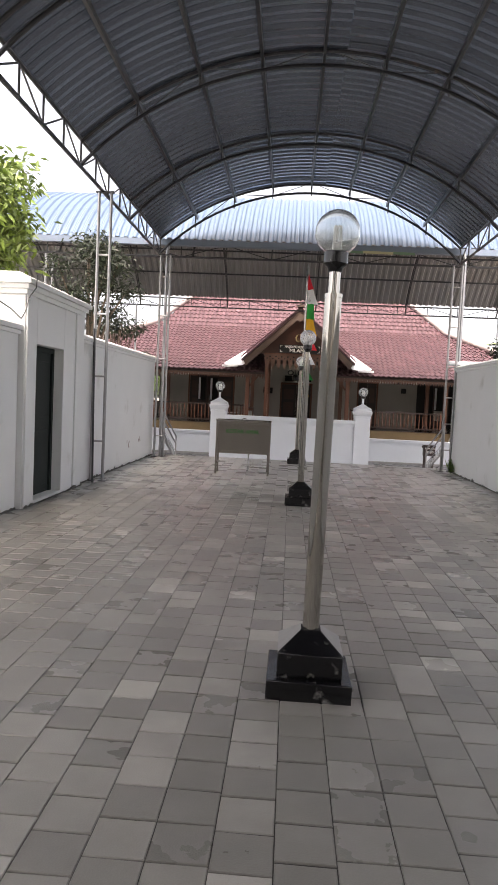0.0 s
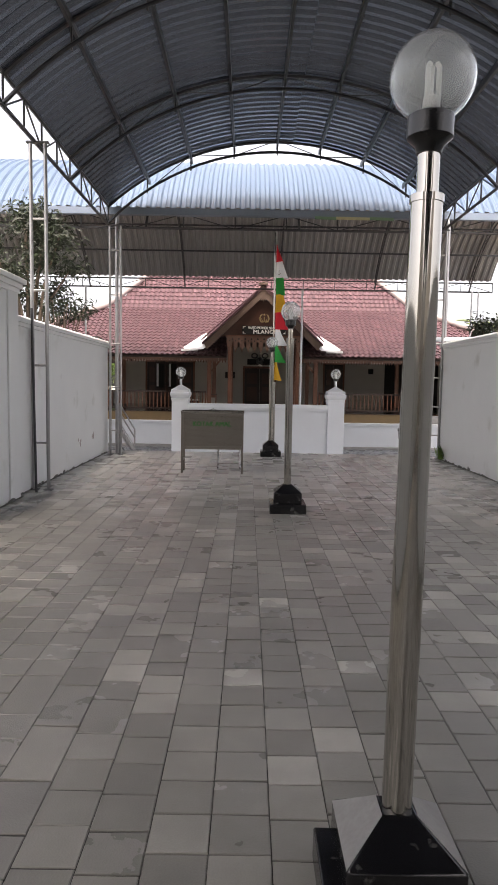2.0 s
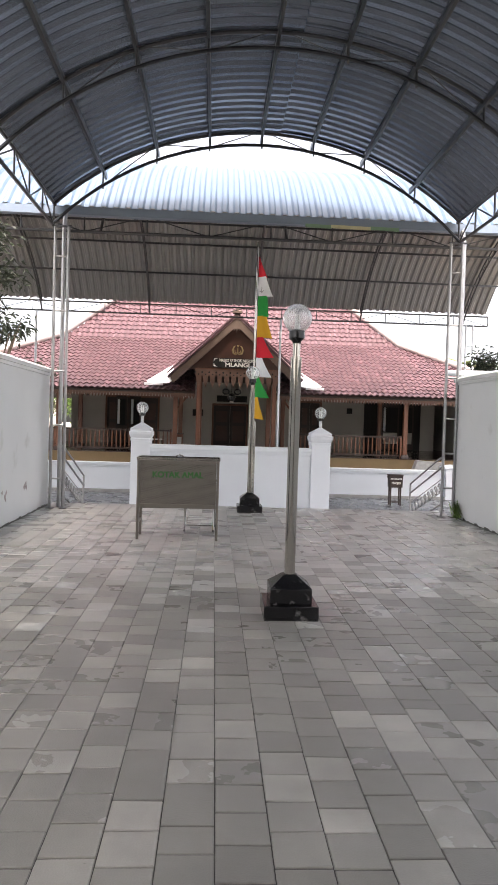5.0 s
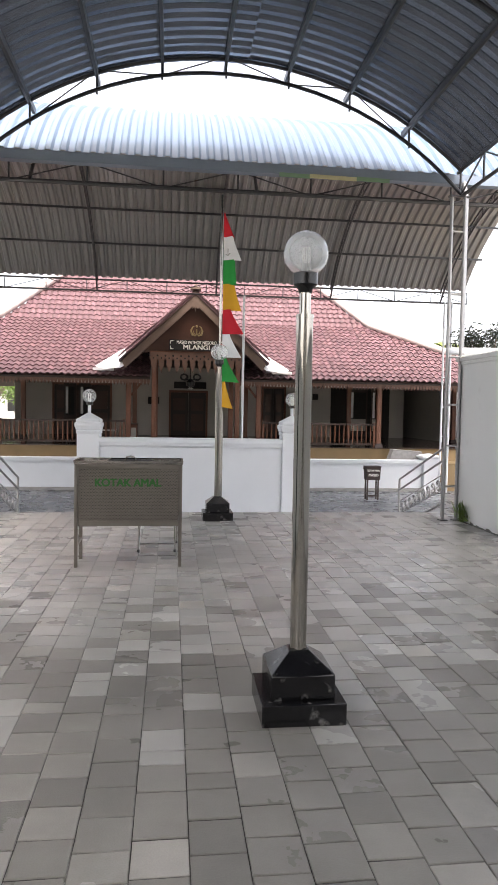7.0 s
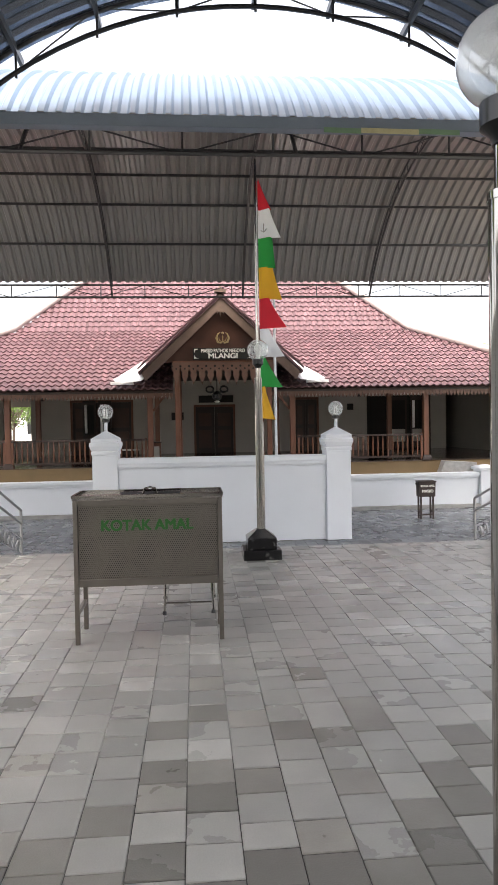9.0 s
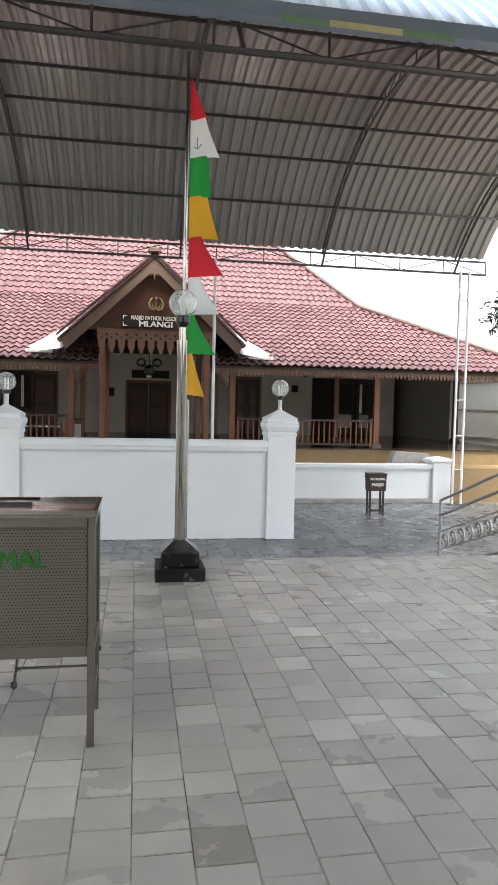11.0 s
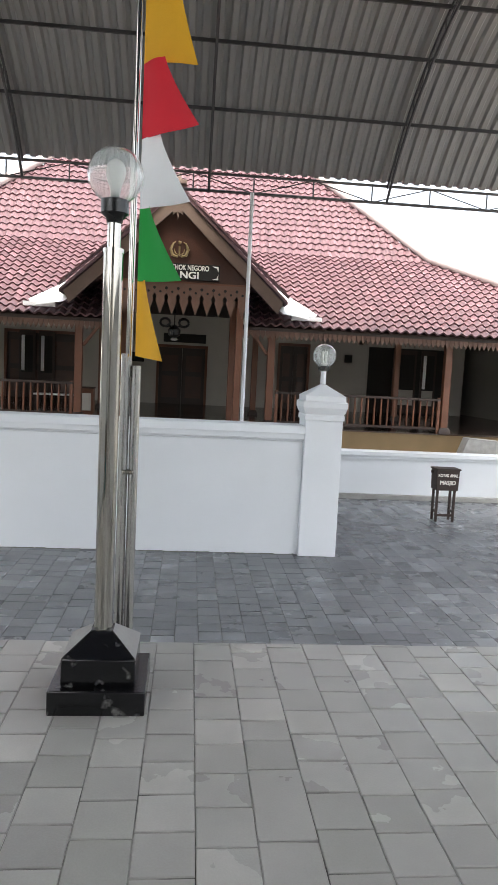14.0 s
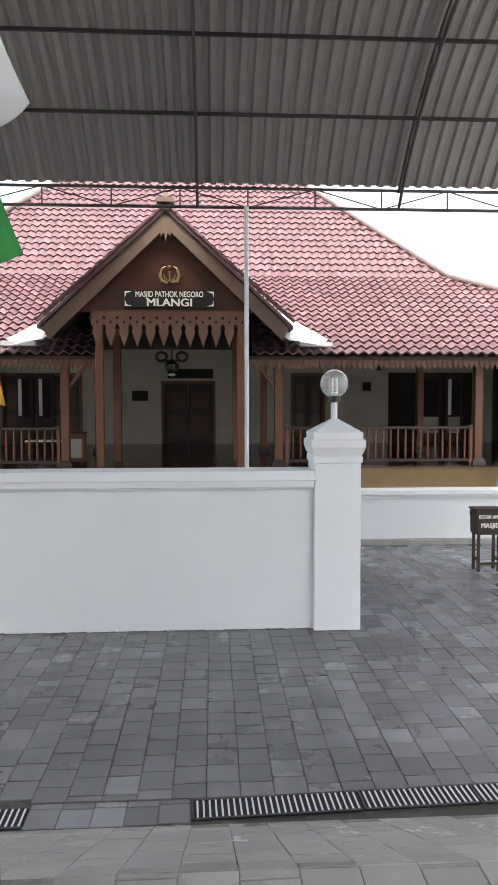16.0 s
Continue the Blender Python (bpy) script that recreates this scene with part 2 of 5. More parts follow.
# ---- mesh helpers ----
class Geo:
    """Vertices and faces, gathered in world coordinates."""

    def __init__(self):
        self.v, self.f = [], []

    def add(self, v, f):
        n = len(self.v)
        self.v += [tuple(p) for p in v]
        self.f += [tuple(i + n for i in q) for q in f]
        return self

    def box(self, x0, y0, z0, x1, y1, z1):
        v = [(x, y, z) for z in (z0, z1) for y in (y0, y1) for x in (x0, x1)]
        return self.add(v, [(0, 2, 3, 1), (4, 5, 7, 6), (0, 1, 5, 4), (1, 3, 7, 5), (3, 2, 6, 7), (2, 0, 4, 6)])

    def bar(self, p, q, w, h=None, up=(0, 0, 1)):
        """A square bar from p to q."""
        p, q, h = Vector(p), Vector(q), h or w
        d = (q - p).normalized()
        s = d.cross(Vector(up))
        s = (s if s.length > 1e-4 else d.cross(Vector((1, 0, 0)))).normalized()
        u = s.cross(d)
        v = [c + s * (a * w / 2) + u * (b * h / 2) for c in (p, q) for a, b in ((-1, -1), (1, -1), (1, 1), (-1, 1))]
        return self.add(v, [(3, 2, 1, 0), (4, 5, 6, 7)] + [(i, (i + 1) % 4, 4 + (i + 1) % 4, 4 + i) for i in range(4)])

    def tube(self, pts, r, seg=8):
        """A round rod along points, with closed ends; r is one radius or one a point."""
        pts = [Vector(p) for p in pts]
        rs = r if isinstance(r, (list, tuple)) else [r] * len(pts)
        rings, side = [], None
        for i, p in enumerate(pts):
            d = (pts[min(i + 1, len(pts) - 1)] - pts[max(i - 1, 0)]).normalized()
            side = (side - d * side.dot(d)) if side else d.cross(Vector((0.31, 0.2, 0.93)) if abs(d.z) < 0.9 else Vector((0, 1, 0)))
            side.normalize()
            u = d.cross(side)
            rings.append([p + (side * math.cos(2 * math.pi * k / seg) + u * math.sin(2 * math.pi * k / seg)) * rs[i] for k in range(seg)])
        v = [q for ring in rings for q in ring]
        f = [(i * seg + k, i * seg + (k + 1) % seg, (i + 1) * seg + (k + 1) % seg, (i + 1) * seg + k) for i in range(len(pts) - 1) for k in range(seg)]
        f += [tuple(range(seg))[::-1], tuple((len(pts) - 1) * seg + k for k in range(seg))]
        return self.add(v, f)

    def lathe(self, x, y, profile, seg=16, square=False):
        """Turns (radius, z) pairs round an upright axis; square: four flat sides."""
        seg = 4 if square else seg
        a0, k = (math.pi / 4, math.sqrt(2)) if square else (0, 1)
        v = [(x + r * k * math.cos(a0 + 2 * math.pi * i / seg), y + r * k * math.sin(a0 + 2 * math.pi * i / seg), z) for r, z in profile for i in range(seg)]
        f = [(j * seg + i, j * seg + (i + 1) % seg, (j + 1) * seg + (i + 1) % seg, (j + 1) * seg + i) for j in range(len(profile) - 1) for i in range(seg)]
        f += [tuple(range(seg))[::-1], tuple((len(profile) - 1) * seg + i for i in range(seg))]
        return self.add(v, f)

    def ball(self, c, r, seg=24, rings=14):
        return self.lathe(c[0], c[1], [(max(1e-4, r * math.sin(math.pi * j / rings)), c[2] - r * math.cos(math.pi * j / rings)) for j in range(rings + 1)], seg)

    def slab(self, poly, axis, a, b):
        """A flat outline, given in the two other axes, drawn out from a to b along axis."""
        def p(u, w, t):
            return {"x": (t, u, w), "y": (u, t, w), "z": (u, w, t)}[axis]
        n = len(poly)
        v = [p(u, w, a) for u, w in poly] + [p(u, w, b) for u, w in poly]
        return self.add(v, [tuple(range(n))[::-1], tuple(range(n, 2 * n))] + [(i, (i + 1) % n, n + (i + 1) % n, n + i) for i in range(n)])


def mesh_of(name, geo, material, at=(0, 0, 0), smooth=True):
    me = bpy.data.meshes.new(name)
    v = np.array(geo.v, float) - np.array(at, float)
    me.from_pydata(v.tolist(), [], geo.f)
    bm = bmesh.new()
    bm.from_mesh(me)
    if len(geo.f) < 20000:
        bmesh.ops.recalc_face_normals(bm, faces=bm.faces)
    bm.to_mesh(me)
    bm.free()
    if smooth:
        me.polygons.foreach_set("use_smooth", [True] * len(me.polygons))
        me.set_sharp_from_angle(angle=radians(38))
    me.materials.append(material)
    return me


def thing(name, label, category, at=(0, 0, 0), group="", kind=""):
    ob = new(name)
    ob.location = at
    ob.empty_display_size = 0.1
    return tagged(ob, label, category, group, kind)


def part(name, geo, material, parent, label="", bevel=0.0, kind="", smooth=True):
    """One mesh object under a thing or a part; the mesh is given in world coordinates."""
    base = parent
    while base.parent:
        base = base.parent
    at = tuple(base.location)
    ob = new(name, mesh_of(name, geo, material, at, smooth))
    ob.parent = parent
    if bevel:
        b = ob.modifiers.new("bevel", "BEVEL")
        b.width, b.segments, b.limit_method = bevel, 2, "ANGLE"
    return tagged(ob, label, kind=kind)


def solid(name, geo, material, label, category, kind="structure", bevel=0.0, group="", smooth=True):
    """A thing or a piece of the setting that is one mesh."""
    ob = new(name, mesh_of(name, geo, material, (0, 0, 0), smooth))
    if bevel:
        b = ob.modifiers.new("bevel", "BEVEL")
        b.width, b.segments, b.limit_method = bevel, 2, "ANGLE"
    return tagged(ob, label, category, group, kind)


def words(name, text, size, at, material, parent, width=0.5, depth=0.004, label="", rz=0.0, bold=0.0):
    """Lettering in the built-in font, upright, facing -y, centred at a place in the world."""
    cu = bpy.data.curves.new(name, "FONT")
    cu.body, cu.size, cu.extrude, cu.align_x, cu.align_y = text, size, depth, "CENTER", "CENTER"
    tmp = bpy.data.objects.new(name, cu)
    me = bpy.data.meshes.new_from_object(tmp)
    bpy.data.objects.remove(tmp)
    base = parent
    while base.parent:
        base = base.parent
    xs = [p.co.x for p in me.vertices]
    wide = width / (max(xs) - min(xs))
    if bold:
        one = Geo()
        one.v, one.f = [tuple(p.co) for p in me.vertices], [tuple(q.vertices) for q in me.polygons]
        heavy = Geo()
        for i, (dx, dz) in enumerate(((-1, -1), (1, -1), (-1, 1), (1, 1), (0, 0))):
            heavy.add([(x + dx * bold, y + dz * bold * 0.6, z + i * 0.0003) for x, y, z in one.v], one.f)
        me.clear_geometry()
        me.from_pydata(heavy.v, [], heavy.f)
    me.transform(Matrix.Translation(Vector(at) - base.location) @ pose(0, 0, 0, 90, 0, rz) @ Matrix.Diagonal((wide, 1, 1, 1)))
    me.materials.clear()
    me.materials.append(material)
    ob = new(name, me)
    ob.parent = parent
    return tagged(ob, label)


# ---- plan ----
LOW = -0.75                 # lower court
EDGE, FOOT = 16.2, 17.64    # top and foot of the sloped paving between the courts
WL, WR = -3.5, 3.55        # inner faces of the alley's walls

# ---- ground and walls ----
g = Geo()
g.add([(-300, -300, LOW - 0.06), (300, -300, LOW - 0.06), (300, 300, LOW - 0.06), (-300, 300, LOW - 0.06)], [(0, 1, 2, 3)])
solid("ground", g, SOIL, "bare earth ground around the courts", "ground")
g = Geo().slab([(-24, LOW - 0.04), (10.9, LOW - 0.04), (10.9, -0.0065), (-24, -0.0065)], "x", WL - 0.02, WR + 0.02)
floor_up = solid("floor", g, GROUT, "alley paved with small square grey andesite tiles", "floor")
g = Geo().slab([(10.9, LOW - 0.04), (EDGE, LOW - 0.04), (EDGE, -0.0065), (10.9, -0.0065)], "x", WL - 0.02, WR + 0.02)
floor_end = solid("floor_end", g, GROUT_RAMP, "dust-filled joints at the open end of the alley", "floor")
g = Geo().slab([(EDGE, LOW - 0.04), (FOOT, LOW - 0.04), (FOOT, LOW - 0.0065), (EDGE, -0.0065)], "x", WL - 0.02, WR + 0.02)
slope = solid("ramp", g, GROUT_RAMP, "tiled slope down to the lower court", "ramp")
g = Geo().box(-16, FOOT, LOW - 0.05, 16, 25.2, LOW - 0.0065).box(-16, EDGE - 0.2, LOW - 0.05, WL - 0.02, FOOT, LOW - 0.007).box(WR + 0.02, EDGE - 0.2, LOW - 0.05, 16, FOOT, LOW - 0.007)
court = solid("pavement", g, GROUT, "lower court paved with blue-grey stone tiles", "pavement")


def coping(geo, x0, x1, y0, y1, z):
    """A capping with a stepped moulding under it, over a wall from (x0, y0) to (x1, y1)."""
    geo.box(x0 - 0.05, y0 - 0.05, z, x1 + 0.05, y1 + 0.05, z + 0.06)
    geo.box(x0 - 0.025, y0 - 0.025, z - 0.05, x1 + 0.025, y1 + 0.025, z)
    geo.slab([(x0 - 0.05, z + 0.06), (x1 + 0.05, z + 0.06), (x1 - 0.02, z + 0.1), (x0 + 0.02, z + 0.1)], "y", y0 - 0.05, y1 + 0.05)


# left wall: far stretch, gate block with a door, near stretch
g = Geo().box(WL - 0.2, 10.0, LOW, WL, 15.85, 2.28)
w = solid("wall_west", g, WHITE, "white plastered boundary wall with dark mould at its foot", "wall", bevel=0.01)
cg = Geo()
coping(cg, WL - 0.2, WL, 10.0, 15.85, 2.28)
solid("trim", cg, WHITE, "white moulded coping on the boundary wall", "coping", bevel=0.006)
g = Geo().box(WL - 0.22, -24, LOW, WL - 0.02, 7.68, 2.18)
solid("wall_west_near", g, WHITE, "white plastered boundary wall beside the gate", "wall", bevel=0.01)
cg = Geo()
coping(cg, WL - 0.22, WL - 0.02, -24, 7.68, 2.18)
solid("trim", cg, WHITE, "white moulded coping on the near boundary wall", "coping", bevel=0.006)
GX = WL + 0.05
g = Geo()
for y0, y1, z0, z1 in ((7.7, 8.1, LOW, 2.62), (9.14, 10.0, LOW, 2.62), (8.1, 9.14, 2.05, 2.62), (8.1, 9.14, LOW, 0.04)):
    g.box(GX - 0.42, y0, z0, GX, y1, z1)
solid("wall_gate", g, WHITE, "white gate block in the boundary wall with moulded top", "wall", bevel=0.01)
cg = Geo()
for dz, o in ((0, 0.03), (0.06, 0.06), (0.12, 0.1)):
    cg.box(GX - 0.42 - o, 7.7 - o, 2.62 + dz, GX + o, 10.0 + o, 2.68 + dz)
cg.slab([(GX - 0.52, 2.8), (GX + 0.1, 2.8), (GX - 0.05, 2.87), (GX - 0.37, 2.87)], "y", 7.6, 10.1)
cg.box(GX, 9.62, 0, GX + 0.025, 9.98, 2.62).box(GX, 7.72, 0, GX + 0.025, 7.98, 2.62)
solid("trim", cg, WHITE, "stepped white cornice and corner strips of the gate block", "cornice", bevel=0.006)
d = thing("door_1", "dark green wooden gate door, shut, in the white wall", "door", (GX - 0.18, 8.62, 0.04), kind="structure")
part("door_leaf", Geo().box(GX - 0.22, 8.12, 0.04, GX - 0.17, 9.12, 2.03), DOOR_GREEN, d)
fg = Geo()
for a, b in ((8.1, 8.17), (9.07, 9.14)):
    fg.box(GX - 0.24, a, 0.04, GX - 0.14, b, 2.05)
fg.box(GX - 0.24, 8.17, 1.98, GX - 0.14, 9.07, 2.05)
part("door_frame", fg, DOOR_GREEN, d)
for z0 in (0.16, 1.1):
    part("door_panel", Geo().box(GX - 0.172, 8.27, z0, GX - 0.155, 8.97, z0 + 0.76), DOOR_GREEN, d, bevel=0.006)
part("door_handle", Geo().box(GX - 0.17, 8.22, 0.98, GX - 0.12, 8.25, 1.12), STEEL, d, "steel door handle")
# right wall
g = Geo().box(WR, -24, LOW, WR + 0.2, 15.5, 2.33)
solid("wall_east", g, WHITE, "white plastered boundary wall with mould along its foot", "wall", bevel=0.01)
cg = Geo()
coping(cg, WR, WR + 0.2, -24, 15.5, 2.33)
solid("trim", cg, WHITE, "white moulded coping on the east wall", "coping", bevel=0.006)


def mould_line(x, y0, y1, out):
    """Crumbling dark foot of a wall: an even strip painting the dark gap, and uneven low lumps."""
    r, geo, y = random.Random(int(y0 * 10) + 3), Geo(), y0
    geo.box(min(x, x + out * 0.005), y0, 0, max(x, x + out * 0.005), y1, 0.016)
    while y < y1:
        n, h = r.uniform(0.06, 0.3), r.uniform(0.01, 0.045) * (2.4 if r.random() < 0.1 else 1)
        geo.slab([(y, 0), (y + n, 0), (y + n * 0.8, h), (y + n * 0.5, h * r.uniform(0.5, 1.2)), (y + n * 0.15, h * 0.7)], "x", x, x + out * r.uniform(0.006, 0.016))
        y += n * r.uniform(0.9, 1.5)
    return geo


for x, y0, y1, o in ((WL, 10.02, 15.8, 1), (WR, -6, 15.4, -1), (GX + 0.025, 7.72, 9.98, 1), (WL - 0.02, -6, 7.66, 1)):
    solid("trim", mould_line(x, y0, y1, o), MOULD, "black mould and flaking plaster along the foot of the wall", "mould", kind="stuff", smooth=False)
# east wall is out of view, its height set by the court's side light
solid("wall_court_east", Geo().box(10.6, 15.6, LOW, 10.8, 27, 2.3), WHITE, "plain white neighbouring wall east of the court", "wall")
solid("wall_court_west", Geo().box(-12.4, 15.6, LOW, -12.2, 27, 3.6), WHITE, "plain white neighbouring wall west of the court", "wall")
# unseen tall walls behind the start, added to block sky light
for x in (-5.6, 5.6):
    solid("wall_side_rear", Geo().box(x - 0.1, -24, LOW, x + 0.1, -3.5, 5.6), CREAM, "plain plastered house wall beside the alley behind", "wall")
solid("wall_rear", Geo().box(-9, -24.2, LOW, 9, -24, 6.6), CREAM, "plain cream wall closing the alley behind", "wall")

nb = thing("neighbour_house", "low grey-white neighbouring house with a dark eave", "house", (12.5, 34, LOW))
part("wall", Geo().box(11.3, 27.4, LOW, 11.5, 42, 3.3), WHITE, nb)
for i in range(3):
    part("wall_batten", Geo().box(11.27, 27.4, 0.55 + 0.95 * i, 11.3, 42, 0.6 + 0.95 * i), RIDGE, nb, "thin grey line across the wall")
part("roof", Geo().slab([(10.75, 3.12), (14.2, 4.5), (14.2, 4.58), (10.75, 3.2)], "y", 27.2, 42.2), RIDGE, nb, "grey sheet roof")
part("fascia", Geo().box(10.72, 27.2, 2.95, 10.76, 42.2, 3.2), WOOD, nb, "dark eave board")
x = Geo()
for i in range(60):
    x.slab([(27.25 + 0.25 * i, 2.95), (27.47 + 0.25 * i, 2.95), (27.36 + 0.25 * i, 2.78)], "x", 10.73, 10.75)
part("fringe_board", x, WOOD, nb, "sawn fringe under the eave", smooth=False)
solid("wall_far_east", Geo().box(10.9, 42, LOW, 60, 42.2, 3.6), WHITE, "plain white boundary wall beyond the house", "wall")
solid("wall_far_west", Geo().box(-60, 50, LOW, -10.9, 50.2, 3.2), WHITE, "plain white boundary wall far behind the trees", "wall")

# ---- arched canopy over the alley ----
CX, HALF = 0.03, 3.44


def arc(half, z_end, z_top, n=24):
    s = z_top - z_end
    r = (half * half + s * s) / (2 * s)
    a = math.asin(half / r)
    return [(r * math.sin(-a + 2 * a * i / n), z_top - r + r * math.cos(-a + 2 * a * i / n)) for i in range(n + 1)]


def sheet(profile, place, t0, t1, pitch, depth, thick):
    """A corrugated sheet bent over a profile; place(u, z, t) gives the world point."""
    tops, t = [], t0
    while t < t1:
        for f, h in ((0.0, 0), (0.38, 0), (0.54, 1), (0.84, 1)):
            tops.append((t + f * pitch, h * depth))
        t += pitch
    geo = Geo()
    n = len(profile)
    norm = []
    for i in range(n):
        a, b = profile[max(i - 1, 0)], profile[min(i + 1, n - 1)]
        dx, dz = b[0] - a[0], b[1] - a[1]
        ln = math.hypot(dx, dz)
        norm.append((-dz / ln, dx / ln))
    v = [place(p[0] + q[0] * (h + thick), p[1] + q[1] * (h + thick), t) for t, h in tops for p, q in zip(profile, norm)]
    f = [(a * n + i, a * n + i + 1, (a + 1) * n + i + 1, (a + 1) * n + i) for a in range(len(tops) - 1) for i in range(n - 1)]
    geo.add(v, f)
    return geo


UP = arc(HALF + 0.06, 5.13, 6.47)
canopy = thing("canopy", "arched steel canopy with corrugated sheet roof over the alley", "canopy", (CX, 4, 5.0))
# the stretch behind the start is unseen, added to shade the alley
for half, off in ((UP[:14], 0.0), (UP[13:], -0.06)):
    part("roof_sheet", sheet(half, lambda u, z, t: (CX + u, t, z), -21.0 + off, 15.75 + off, 0.2, 0.045, 0.004 * (off < 0)), SHEET_UNDER, canopy, "dark grey corrugated sheet seen from below")
part("roof_cover", sheet(UP, lambda u, z, t: (CX + u, t, z), -21.0, 15.75, 0.2, 0.045, 0.05), SHEET_TOP, canopy, "light blue outer side of the sheet")
RIBS = [15.45 - 2.98 * i for i in range(13)]
PUR = [-2.63, -1.75, -0.875, 0.0, 0.875, 1.75, 2.63]
up_c, lo_c = arc(HALF, 5.1, 6.43), arc(HALF, 4.74, 6.2)


def z_on(profile, u):
    for (a, za), (b, zb) in zip(profile, profile[1:]):
        if a <= u <= b:
            return za + (zb - za) * (u - a) / (b - a)


for y in RIBS:
    part("arch_top_chord", Geo().tube([(CX + u, y, z - 0.035) for u, z in up_c], 0.026, 8), STEEL_DARK, canopy)
    part("arch_bottom_chord", Geo().tube([(CX + u, y, z) for u, z in lo_c], 0.026, 8), PURLIN, canopy)
    for i, u in enumerate(PUR):
        part("strut", Geo().tube([(CX + u, y, z_on(lo_c, u) - 0.06), (CX + u, y, z_on(up_c, u))], 0.016, 5), STEEL_DARK, canopy)
    for i in range(len(PUR) - 1):
        u, w2 = (PUR[i], PUR[i + 1]) if i % 2 else (PUR[i + 1], PUR[i])
        part("strut", Geo().tube([(CX + u, y, z_on(up_c, u)), (CX + w2, y, z_on(lo_c, w2))], 0.009, 5), STEEL_DARK, canopy)
for u in PUR:
    z = z_on(up_c, u)
    part("purlin", Geo().bar((CX + u, -21, z - 0.05), (CX + u, 15.75, z - 0.05), 0.042, 0.085), PURLIN, canopy)
for s in (-1, 1):
    x = CX + s * HALF
    part("eave_top_chord", Geo().tube([(x, -21, 5.1), (x, 15.6, 5.1)], 0.026, 6), STEEL_DARK, canopy)
    part("eave_bottom_chord", Geo().tube([(x, -21, 4.72), (x, 15.6, 4.72)], 0.028, 6), STEEL_DARK, canopy)
    y, k = 15.5, 0
    while y > -21:
        part("strut", Geo().tube([(x, y, 4.72), (x, y, 5.1)], 0.016, 5), STEEL_DARK, canopy)
        part("strut", Geo().tube([(x, y, 5.1 if k % 2 else 4.72), (x, y - 0.75, 4.72 if k % 2 else 5.1)], 0.013, 5), STEEL_DARK, canopy)
        y, k = y - 0.75, k + 1


def lattice_column(x0, x1, y, top, rungs, base=0.0, ywid=0.0):
    at = ((x0 + x1) / 2, y, base)
    c = thing("canopy_column", "ladder-like column of grey galvanised pipes holding the canopy", "column", at, group="canopy columns")
    for x, dy in ((x0, 0), (x1, ywid)):
        part("pipe", Geo().tube([(x, y + dy, base), (x, y + dy, top)], 0.026, 10), STEEL, c)
        part("foot_plate", Geo().box(x - 0.06, y + dy - 0.06, base, x + 0.06, y + dy + 0.06, base + 0.012), STEEL_DARK, c)
    for z in rungs:
        part("rung", Geo().tube([(x0, y, z), (x1, y + ywid, z)], 0.016, 6), STEEL, c)
    part("head", Geo().box(min(x0, x1) - 0.05, y - 0.04, top, max(x0, x1) + 0.05, y + 0.04 + ywid, top + 0.02), STEEL_DARK, c)
    return c


for yy in (10.65, 4.7, -1.3, -7.3, -13.3):
    lattice_column(-3.46, -3.26, yy, 4.69, (0.66, 1.73, 2.75, 3.7))
for yy in (9.5, 3.5, -2.5, -8.5, -14.5):
    lattice_column(3.3, 3.5, yy, 4.69, (0.72, 1.62, 2.6, 3.6))
rod = thing("leaning_rod", "thin dark steel rod leaning on the canopy column", "rod", (-3.36, 10.42, 0))
part("rod", Geo().tube([(-3.36, 10.42, 0.0), (-3.45, 10.585, 2.5)], 0.017, 8), STEEL_DARK, rod)
lattice_column(-3.36, -3.14, 15.42, 4.69, (0.5, 1.4, 2.3, 3.3, 4.2))
lattice_column(3.32, 3.52, 15.42, 4.69, (0.5, 1.1, 1.7, 2.4, 3.3, 4.2))
for x in (-3.26, 3.62):
    dp = thing("downpipe", "grey plastic rain pipe beside the canopy column", "pipe", (x, 15.62, 0))
    part("pipe", Geo().tube([(x, 15.62, 0.0), (x, 15.62, 4.75), (x, 15.72, 5.0)], 0.036, 12), STEEL, dp)
    part("collar", Geo().tube([(x, 15.62, 2.45), (x, 15.62, 2.53)], 0.046, 12), STEEL, dp)

# ---- canopy across the lower court ----
Y0, Y1, XL, XR = 15.95, 25.12, -11.2, 7.9
YC, HY = (Y0 + Y1) / 2, (Y1 - Y0) / 2
UP2, UC2, LC2 = arc(HY, 5.15, 7.2, 28), arc(HY - 0.05, 5.08, 7.12, 28), arc(HY - 0.05, 4.78, 6.9, 28)
can2 = thing("canopy", "wide arched canopy of light blue corrugated sheet across the court", "canopy", (0, YC, 5.0))
part("roof_sheet", sheet(UP2, lambda u, z, t: (t, YC + u, z), XL, XR, 0.21, 0.058, 0.0), SHEET_GREY, can2, "grey underside of corrugated roof sheet")
part("roof_cover", sheet(UP2, lambda u, z, t: (t, YC + u, z), XL, XR, 0.21, 0.036, 0.04), SHEET_TOP, can2, "light blue outer side of the roof sheet")
